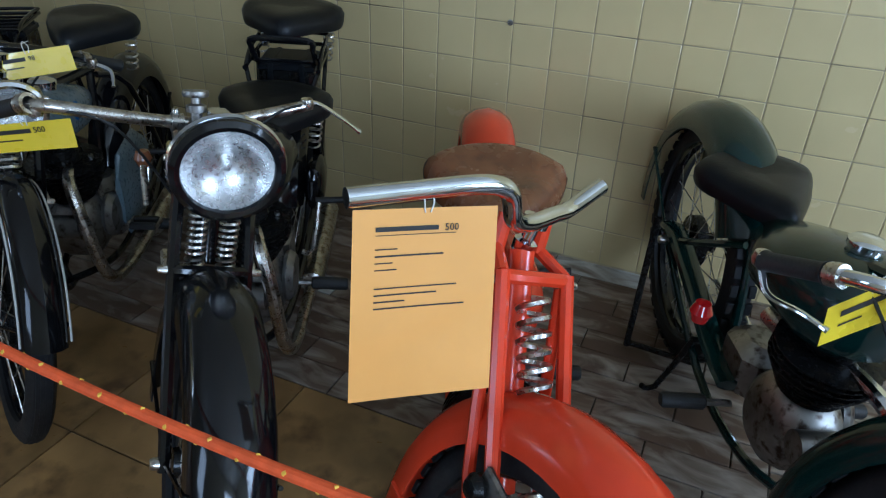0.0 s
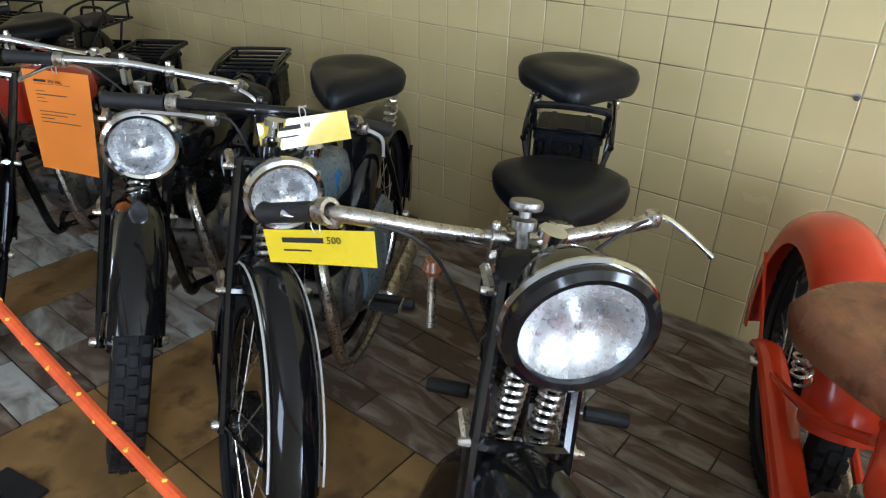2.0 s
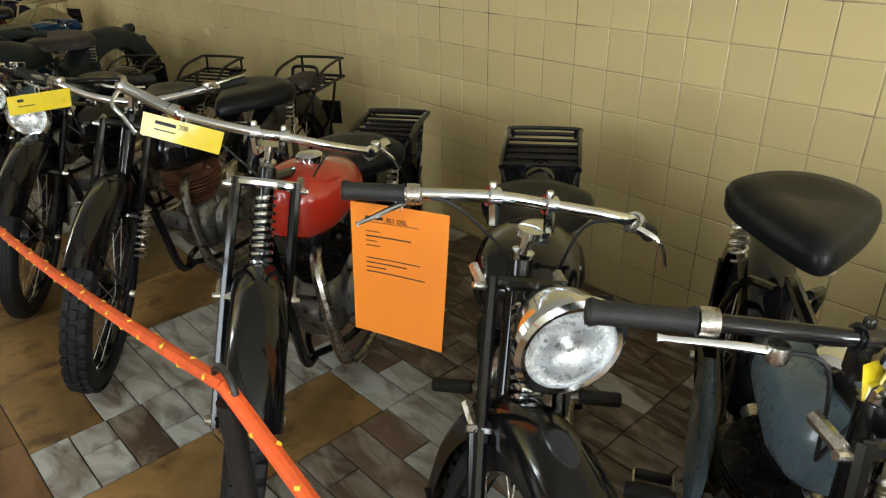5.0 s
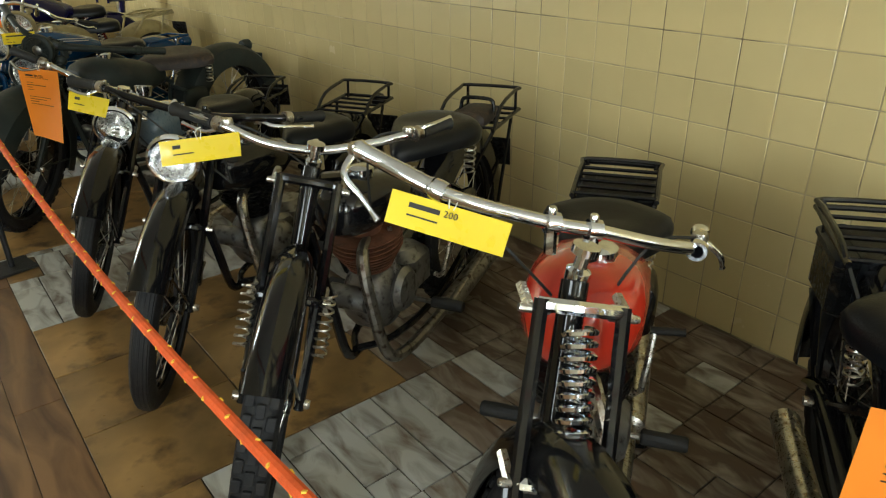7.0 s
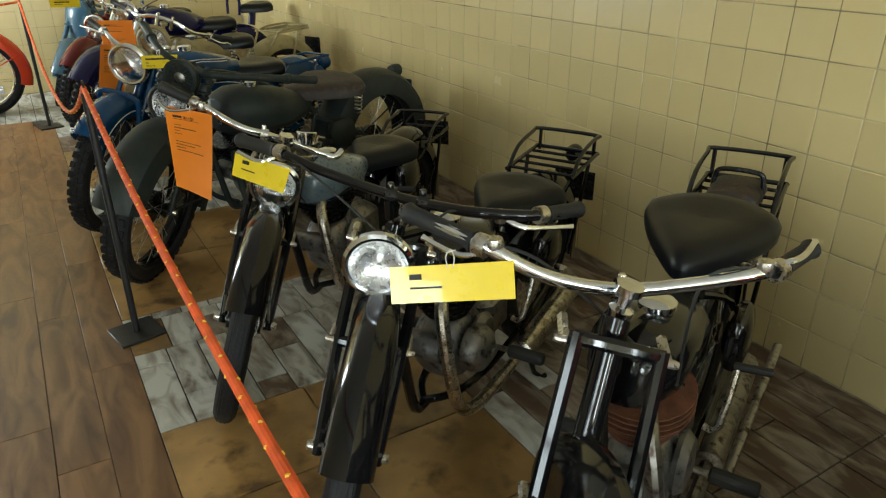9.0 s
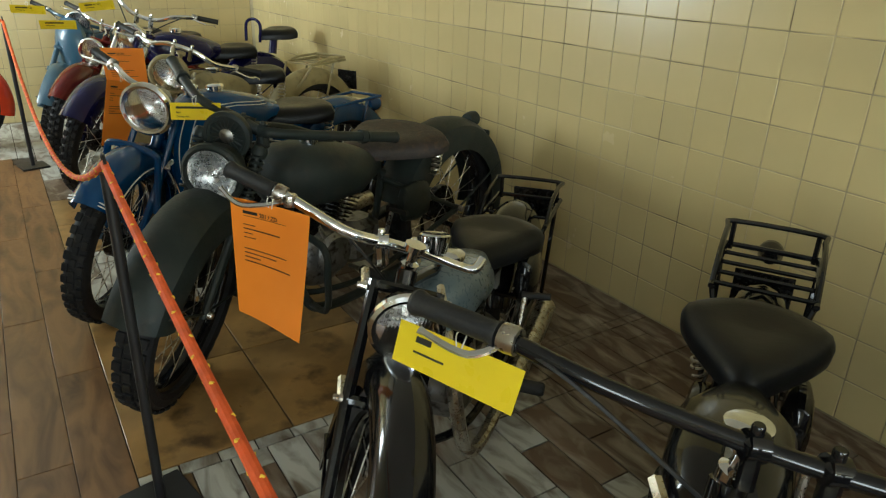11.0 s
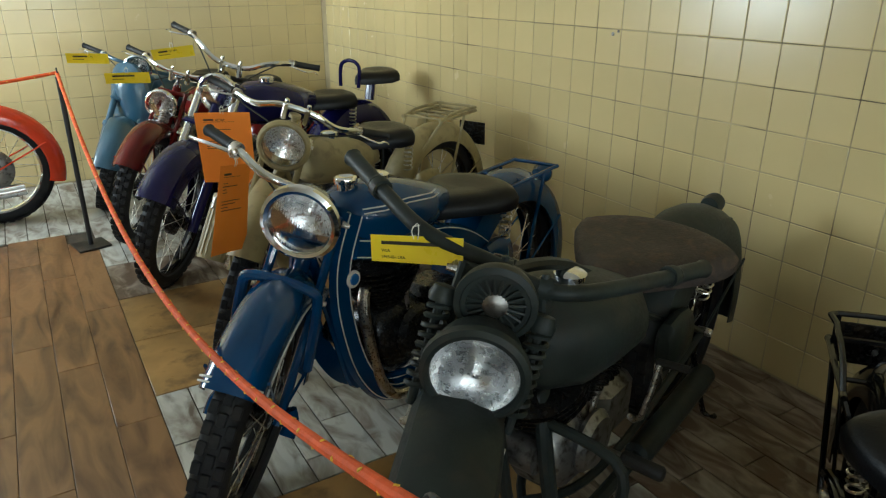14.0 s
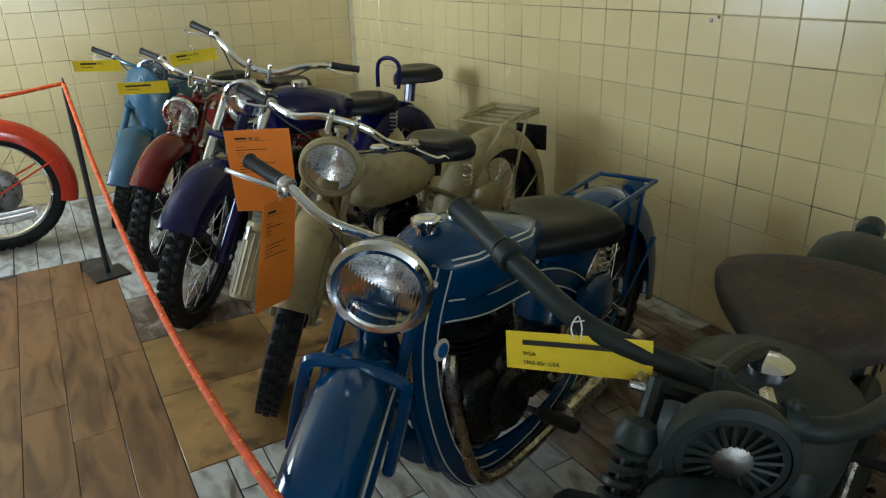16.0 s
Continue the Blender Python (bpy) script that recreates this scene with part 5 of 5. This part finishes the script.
rider_bar(badge_bike, [(-2.047, 0.948, 0.992), (-1.92, 1.055, 0.984), (-1.79, 1.165, 0.972), (-1.765, 1.30, 0.935), (-1.770, 1.545, 0.838)], 0.0125, BLACK, 0.13, 0.11,
          levers=[[(-1.86, 1.085, 0.955), (-1.90, 1.045, 0.965), (-1.97, 0.985, 0.972)], [(-1.755, 1.44, 0.87), (-1.71, 1.46, 0.85), (-1.675, 1.43, 0.815)]], clamps=[(-1.79, 1.165, 0.972)])
rider_bar(rack_bike, [(-2.613, 0.975, 0.993), (-2.545, 1.055, 0.983), (-2.455, 1.207, 0.958), (-2.395, 1.307, 0.928), (-2.305, 1.42, 0.893), (-2.300, 1.48, 0.865), (-2.317, 1.567, 0.806)], 0.0125, None, 0.11, 0.10,
          levers=[[(-2.53, 1.075, 0.975), (-2.56, 1.01, 0.95), (-2.59, 0.98, 0.93)], [(-2.295, 1.45, 0.872), (-2.24, 1.47, 0.845), (-2.235, 1.50, 0.78)]], clamps=[(-2.455, 1.207, 0.958), (-2.395, 1.307, 0.928)])
rider_bar(red_tank_bike, [(-3.485, 0.915, 1.053), (-3.334, 0.984, 0.997), (-3.215, 1.125, 0.943), (-3.174, 1.186, 0.926), (-3.12, 1.30, 0.885), (-3.11, 1.42, 0.845), (-3.155, 1.50, 0.838)], 0.0125, None, 0.15, 0.09, CHROME, 0.0155,
          levers=[[(-3.488, 0.912, 1.052), (-3.475, 0.875, 1.02), (-3.44, 0.885, 0.985), (-3.401, 0.892, 0.951)], [(-3.12, 1.44, 0.855), (-3.09, 1.47, 0.82), (-3.095, 1.50, 0.78)]], clamps=[(-3.215, 1.125, 0.943), (-3.174, 1.186, 0.926)])
rider_bar(wide_bar_bike, [(-4.325, 0.868, 0.975), (-4.18, 0.931, 0.952), (-4.11, 1.02, 0.900), (-4.055, 1.13, 0.872), (-4.0, 1.235, 0.878), (-3.945, 1.326, 0.897), (-3.935, 1.40, 0.902), (-3.950, 1.489, 0.903)], 0.0125, None, 0.14, 0.11,
          levers=[[(-3.940, 1.345, 0.908), (-3.915, 1.40, 0.922), (-3.945, 1.492, 0.922)], [(-4.17, 0.945, 0.955), (-4.20, 0.90, 0.935), (-4.27, 0.865, 0.95)]], clamps=[(-4.055, 1.13, 0.872)])
rider_bar(slender_bike, [(-5.013, 0.767, 0.955), (-4.90, 0.815, 0.950), (-4.77, 0.885, 0.922), (-4.63, 0.987, 0.889), (-4.52, 1.05, 0.885), (-4.42, 1.10, 0.893), (-4.37, 1.20, 0.885), (-4.39, 1.33, 0.865)], 0.012, BLACK, 0.13, 0.11,
          levers=[[(-4.405, 1.13, 0.885), (-4.36, 1.16, 0.87), (-4.35, 1.28, 0.85)], [(-4.885, 0.825, 0.945), (-4.90, 0.775, 0.93), (-4.97, 0.745, 0.94)]], clamps=[(-4.63, 0.987, 0.889), (-4.56, 1.03, 0.886)])
rider_bar(small_grey_bike, [(-5.685, 0.709, 0.976), (-5.605, 0.80, 0.925), (-5.533, 0.895, 0.857), (-5.515, 0.985, 0.818), (-5.525, 1.08, 0.772), (-5.505, 1.17, 0.725), (-5.490, 1.205, 0.716), (-5.501, 1.235, 0.730)], 0.012, None, 0.10,
          levers=[[(-5.60, 0.805, 0.918), (-5.655, 0.72, 0.905), (-5.70, 0.69, 0.935)]], clamps=[(-5.517, 0.975, 0.822), (-5.523, 1.06, 0.782)])
rider_bar(blue_bike, [(-7.582, 0.706, 0.991), (-7.461, 0.749, 0.956), (-7.343, 0.791, 0.899), (-7.290, 0.901, 0.838), (-7.256, 0.949, 0.794), (-7.289, 1.184, 0.760)], 0.0125, None, 0.12, 0.0,
          levers=[[(-7.451, 0.739, 0.946), (-7.531, 0.688, 0.964), (-7.612, 0.656, 0.971)]])
rider_bar(army_bike, [(-6.924, 0.874, 1.027), (-6.75, 0.872, 0.983), (-6.612, 0.888, 0.940), (-6.50, 0.965, 0.900), (-6.41, 1.0, 0.878), (-6.358, 1.04, 0.872), (-6.36, 1.18, 0.85), (-6.42, 1.50, 0.797)], 0.0165, OLIVE, 0.13, 0.13, OLIVE, 0.019, clamps=[(-6.47, 0.978, 0.890), (-6.39, 1.012, 0.876)])

# ---- barrier posts and ropes ----
POSTS = [(0.75, 0.50), (-2.20, 0.525), (-5.92, 0.50), (-9.62, 0.43), (-9.75, -2.2)]
TALL = {-2.20: 1.02}
for px, py in POSTS:
    TOP = TALL.get(px, 0.955)
    p = thing("barrier_post", pose(px, py, 0), "slim black barrier post on a square base", "barrier post", "posts of the rope barrier")
    part("base_plate", box(bmesh.new(), 0, 0, 0.006, 0.17, 0.17, 0.012, 0.003, pose(0, 0, 0, 0, 0, 12)), IRON, p)
    part("pole", tube(bmesh.new(), [V(0, 0, 0.012), V(0, 0, TOP - 0.02)], 0.013, 12, 1), IRON, p)
    part("eyelet", tube(bmesh.new(), [V(0.022 * math.cos(a * math.tau / 12), 0, TOP + 0.022 * math.sin(a * math.tau / 12)) for a in range(13)], 0.004, 6, 1), IRON, p)
SAGS = [0.23, 0.18, 0.36, 0.10]
for (a, b), sag in zip(zip(POSTS, POSTS[1:]), SAGS):
    A, B = V(*a, TALL.get(a[0], 0.955)), V(*b, TALL.get(b[0], 0.955))
    fn_at = lambda t: A.lerp(B, t) - V(0, 0, sag * 4 * t * (1 - t))
    rope = tagged(part("barrier_rope", tube(bmesh.new(), [fn_at(i / 40) for i in range(41)], 0.0088, 10, 1), ROPE), "orange braided rope with yellow flecks hung between posts", "rope", "ropes of the barrier")
    bm, L = bmesh.new(), (B - A).length
    n = int(L / 0.024)
    for i in range(n):
        q, q2 = fn_at((i + 0.3) / n), fn_at((i + 0.46) / n)
        d = (q2 - q).normalized()
        sx = d.cross(V(0, 0, 1)).normalized()
        up = sx.cross(d)
        a0 = i * 2.4
        pts = [q.lerp(q2, k / 4) + (sx * math.cos(a0 + k * 0.12) + up * math.sin(a0 + k * 0.12)) * 0.0072 for k in range(5)]
        tube(bm, pts, 0.0034, 5, 1)
    tagged(part("fleck_weave", bm, FLECK, rope, "yellow woven flecks"), kind="stuff")


# ---- paper signs and tags hung on the handlebars ----
def paper(name, m, w, h, material, label, category, group, curl=0.012, title="", lines=(), side_text=(), sleeve=False):
    """A hanging sheet from its upper left corner; title is a plain bar for the maker's name followed by readable figures."""
    t = thing(name, m, label, category, group)
    bm = bmesh.new()
    nx, nz = 10, 12
    depth = lambda u, v: curl * (math.sin(u * 2.2 + v * 1.4) * 0.6 + 0.8 * v * v * (0.5 - u)) - curl * 0.3
    gr = [[[bm.verts.new(V(u / nx * w, depth(u / nx, v / nz) + o, -v / nz * h)) for u in range(nx + 1)] for v in range(nz + 1)] for o in (0, 0.0007)]
    for g in gr:
        for v in range(nz):
            for u in range(nx):
                bm.faces.new((g[v][u], g[v][u + 1], g[v + 1][u + 1], g[v + 1][u]))
    for u in range(nx):
        for v in (0, nz):
            bm.faces.new((gr[0][v][u], gr[0][v][u + 1], gr[1][v][u + 1], gr[1][v][u]))
    for v in range(nz):
        for u in (0, nx):
            bm.faces.new((gr[0][v][u], gr[0][v + 1][u], gr[1][v + 1][u], gr[1][v][u]))
    part("sheet", bm, material, t)
    at = lambda u, v: V(u * w, depth(u, v) - 0.0012, -v * h)
    def bar(u0, u1, v, th):
        bm = bmesh.new()
        n = max(2, int((u1 - u0) * 12))
        top = [bm.verts.new(at(u0 + (u1 - u0) * i / n, v - th / 2)) for i in range(n + 1)]
        low = [bm.verts.new(at(u0 + (u1 - u0) * i / n, v + th / 2)) for i in range(n + 1)]
        for i in range(n):
            bm.faces.new((top[i], top[i + 1], low[i + 1], low[i]))
        part("print_line", bm, INK, t)
    for u0, u1, v, th in lines:
        bar(u0, u1, v, th)
    for text, u, v, size in side_text:
        p = at(u, v)
        lettering("lettering", text, size, pose(p.x, p.y - 0.001, p.z, 90, 0, 0), t)
    bm = tube(bmesh.new(), [at(0.5, 0.0) + V(-0.004, 0, -0.006), at(0.5, 0) + V(-0.007, -0.003, 0.012), at(0.5, 0) + V(0, 0.010, 0.024), at(0.5, 0) + V(0.007, -0.002, 0.011), at(0.5, 0) + V(0.004, 0, -0.006)], 0.0011, 6, 4)
    tube(bm, [at(0.5, 0) + V(-0.006, -0.003, 0.019), at(0.5, 0) + V(0.011, -0.005, 0.023)], 0.001, 5, 1)
    part("string", bm, STRING, t)
    return t


def a4_lines(brand, number_at):
    rows = [(0.15, brand, 0.10, 0.024), (0.15, 0.70, 0.13, 0.004), (0.15, 0.30, 0.20, 0.006), (0.15, 0.62, 0.235, 0.009), (0.15, 0.27, 0.27, 0.006), (0.15, 0.30, 0.305, 0.006),
            (0.15, 0.72, 0.40, 0.007), (0.15, 0.58, 0.435, 0.008), (0.15, 0.36, 0.47, 0.008), (0.15, 0.78, 0.505, 0.008)]
    return rows


A4 = "information sheets on the handlebars"
TAGS = "yellow name tags on the handlebars"
paper("information_sheet", pose(-0.426, 0.694, 1.046, -15, 7, 46), 0.208, 0.268, ORANGE_PALE, "pale orange printed sheet in a shiny sleeve on a handlebar", "sign", A4, 0.008, lines=a4_lines(0.58, 0), side_text=[("500", 0.62, 0.117, 0.014)])
paper("information_sheet", pose(-2.662, 1.022, 0.945, -4, 1.5, 26), 0.205, 0.290, ORANGE, "bright orange printed sheet tied to a handlebar", "sign", A4, 0.014, lines=a4_lines(0.33, 0), side_text=[("351 OSL", 0.36, 0.117, 0.013)])
paper("information_sheet", pose(-5.704, 0.714, 0.912, -4, 2, 29), 0.205, 0.278, ORANGE, "curled orange printed sheet tied to a handlebar", "sign", A4, 0.022, lines=a4_lines(0.33, 0), side_text=[("201 / ZD", 0.36, 0.117, 0.013)])
paper("information_sheet", pose(-8.254, 0.804, 0.928, 4, 0, 62), 0.21, 0.285, ORANGE, "orange printed sheet with torn tape on a handlebar", "sign", A4, 0.012, lines=a4_lines(0.33, 0), side_text=[("SB 300", 0.36, 0.117, 0.013)])
paper("information_sheet", pose(-7.627, 0.734, 0.868, 5.2, 12, 138), 0.21, 0.29, ORANGE, "orange printed sheet turned edge-on beneath a brake lever", "sign", A4, 0.01, lines=a4_lines(0.4, 0))


def tag(x, y, z, rx, ry, rz, brand, number="", size=0.017, h=0.066, sub=True, w=0.20):
    ls = [(0.16, 0.16 + brand, 0.30, 0.15)] + ([(0.16, 0.42, 0.60, 0.05)] if sub else [])
    st = [(number, 0.19 + brand, 0.38, size)] if number else []
    paper("name_tag", pose(x, y, z, rx, ry, rz), w, h, YELLOW, "small yellow printed card tied to a handlebar", "name tag", TAGS, 0.004, lines=ls, side_text=st)


tag(-1.779, 1.141, 0.950, -16, -0.7, 67.5, 0.3, "98", w=0.21)
tag(-1.385, 0.849, 0.932, -5, -8, 22, 0.38, "500", h=0.058, w=0.192)
tag(-3.392, 0.920, 1.005, -20, 14, 40.4, 0.26, "200", h=0.058, w=0.21)
tag(-4.261, 0.795, 0.913, -25, -7, 51.5, 0.10, h=0.062, w=0.209)
tag(-5.039, 0.757, 0.920, -22, 2, 22, 0.13, h=0.06)
paper("name_tag", pose(-6.690, 0.802, 0.928, -11, -4.5, 39.5), 0.197, 0.055, YELLOW, "yellow printed card tied to a wide handlebar", "name tag", TAGS, 0.003,
      lines=[(0.12, 0.93, 0.28, 0.13)], side_text=[("WLA", 0.12, 0.62, 0.0085), ("1943-45r. USA", 0.12, 0.86, 0.0085)])
tag(-9.246, 0.838, 1.078, 15, -6, 72, 0.22, "BK 350", 0.013, 0.055)
tag(-9.165, 0.604, 0.990, 12, 0, 72, 0.5, "", h=0.052)
tag(-9.584, 0.482, 1.052, 12, 2, 72, 0.34, "150", 0.013, 0.052)
tag(0.182, 1.064, 0.860, -4, -6, 48, 0.5, "", h=0.075)

# ---- floors ----
random.seed(4)
SL = shared("board", lambda: mesh_of(box(bmesh.new(), 0, 0, -0.004, 0.998, 0.143, 0.008, 0.0012), "board"))
rows = int((EDGE - YB) / 0.145)
rest = bmesh.new()
count = 0
for j in range(rows + 1):
    yy = EDGE - 0.0725 - j * 0.145
    off = (X1 + (8.72, 8.21, 8.46)[j % 3] + 0.13 * (j // 3)) % 1.0
    for i in range(14):
        x = X1 - 0.5 - i - off + 1
        x0, x1 = max(x - 0.5, FAR_EDGE), min(x + 0.5, X1)
        if x1 - x0 < 0.05:
            continue
        if j < 14 and x1 - x0 > 0.99 and x < -1:
            part("board", SL, LAMINATE, floor, at=pose(x, yy, 0))
        else:
            box(rest, (x0 + x1) / 2, yy, -0.004, x1 - x0 - 0.002, 0.143, 0.008, 0.0012)
tagged(part("boards", rest, LAMINATE, floor), kind="stuff")
BROWN_RECTS = [(-2.45, -0.55, EDGE, 1.35), (-3.35, -3.05, EDGE, 1.35), (-5.25, -4.075, EDGE, 1.40), (-7.12, -6.05, EDGE, 1.40), (-9.25, -7.85, EDGE, 1.40), (-4.075, -3.64, EDGE, 0.68), (-6.0, -5.75, EDGE, 0.60), (0.3, 2.2, EDGE, 1.3)]
is_brown = lambda x, y: any(a <= x <= b and c <= y <= d for a, b, c, d in BROWN_RECTS)
GAP = 0.005
ndone = 0
restw, restb = bmesh.new(), bmesh.new()
PL = shared("plank", lambda: mesh_of(box(bmesh.new(), 0, 0, -0.004, 0.40 - GAP, 0.112 - GAP, 0.008, 0.0015), "plank_tile"))
BR = shared("stone", lambda: mesh_of(box(bmesh.new(), 0, 0, -0.004, 0.45 - GAP, 0.45 - GAP, 0.008, 0.002), "stone_tile"))
def band(y_lo, y_hi, x_lo, x_hi):
    nr = max(1, round((y_hi - y_lo) / 0.112))
    h = (y_hi - y_lo) / nr
    for j in range(nr):
        yy = y_lo + (j + 0.5) * h
        x = x_hi - ((j * 0.17) % 0.4)
        xs = [x_hi]
        while x > x_lo + 0.07:
            if x_hi - x > 0.07:
                xs.append(x)
            x -= 0.40
        xs.append(x_lo)
        for b, a in zip(xs, xs[1:]):
            if b - a > 0.02:
                yield (a + b) / 2, yy, b - a, h
def pieces():
    for a, b, c, d in BROWN_RECTS:
        nx, ny = max(1, round((b - a) / 0.45)), max(1, round((d - c) / 0.45))
        for i in range(nx):
            for j in range(ny):
                yield "stone_tile", a + (i + 0.5) * (b - a) / nx, c + (j + 0.5) * (d - c) / ny, (b - a) / nx, (d - c) / ny
    spans = sorted((a, b, d) for a, b, c, d in BROWN_RECTS)
    x = X0
    for a, b, d in spans + [(X1, X1, EDGE)]:
        if a - x > 0.03:
            for p in band(EDGE, YW, x, a):
                yield ("plank_tile", *p)
        if b > a:
            for p in band(d, YW, a, b):
                yield ("plank_tile", *p)
        x = max(x, b)
    for p in band(YB, EDGE, X0, FAR_EDGE):
        yield ("plank_tile", *p)
made = 0
for kind, px, py, sx, sy in pieces():
    stone = kind == "stone_tile"
    near = py < 1.75 and -8.6 < px < -0.4
    key = (kind, round(sx, 3), round(sy, 3))
    white = not stone and random.random() < ((0.95 if py < 1.45 else 0.45 if py < 1.7 else 0.06) if px < -3.3 else (0.38 if py < 1.55 else 0.04) if px < -2.55 else 0.02)
    material = SLATE if stone else (WASHED if white else WASHED_BROWN)
    if near and made < 300:
        made += 1
        me = shared((key, material.name), lambda: mesh_of(box(bmesh.new(), 0, 0, -0.004, sx - GAP, sy - GAP, 0.008, 0.0015), kind))
        part(kind, me, material, floor, at=pose(px, py, random.uniform(-0.0008, 0.0008), 0, 0, 0))
    else:
        box(restb if not white else restw, px, py, -0.004, sx - GAP, sy - GAP, 0.008, 0.0015)
tagged(part("plank_tiles", restw, WASHED, floor), kind="stuff")
tagged(part("worn_plank_tiles", restb, WASHED_BROWN, floor), kind="stuff")

# ---- wall tiles, 15 cm ----
T = 0.15
random.seed(9)
def tile_mesh():
    return mesh_of(box(bmesh.new(), 0, 0, 0, T - 0.0036, T - 0.0036, 0.012, 0.0022), "tile")
TM = shared("tile", tile_mesh)
XREF = -0.379                                       # one upright joint
far_n, far_w, made = bmesh.new(), bmesh.new(), 0
nx0, nx1 = math.ceil((X0 - XREF) / T), math.floor((X1 - XREF) / T)
for i in range(nx0, nx1):
    for k in range(19):
        x, z = XREF + (i + 0.5) * T, (k + 0.5) * T + 0.006
        m = pose(x, YW, z, 90 + random.uniform(-0.35, 0.35), random.uniform(-0.35, 0.35), 0)
        if 5 <= k <= 8 and made < 300 and -8.9 < x < 0.9:
            made += 1
            part("tile", TM, WALLTILE, wall_north, at=m)
        else:
            box(far_n, 0, 0, 0, T - 0.0036, T - 0.0036, 0.012, 0.0022, m)
tagged(part("tiles", far_n, WALLTILE_FAR, wall_north), kind="stuff")
for i in range(int((YW - YB) / T)):
    for k in range(19):
        box(far_w, 0, 0, 0, T - 0.0024, T - 0.0024, 0.012, 0.002, pose(X0, YW - (i + 0.5) * T - 0.006, (k + 0.5) * T + 0.006, 0, 90, 0))
tagged(part("tiles", far_w, WALLTILE_FAR, wall_west), kind="stuff")

# ---- small marks on the tiled wall ----
for x, z, r in ((-0.84, 0.907, 0.011), (-7.776, 1.186, 0.008), (-7.745, 1.198, 0.006), (-7.60, 1.36, 0.006)):
    pl = tagged(part("wall_plug", lathe(bmesh.new(), [(0, 0.0), (r, 0.0), (r, 0.003), (r * 0.55, 0.004), (r * 0.45, 0.002), (0, 0.002)], pose(x, YW - 0.006, z, 90, 0, 0), 12), STEEL), "small dark screw plug set in a wall tile", "wall plug", "old fixings in the wall")
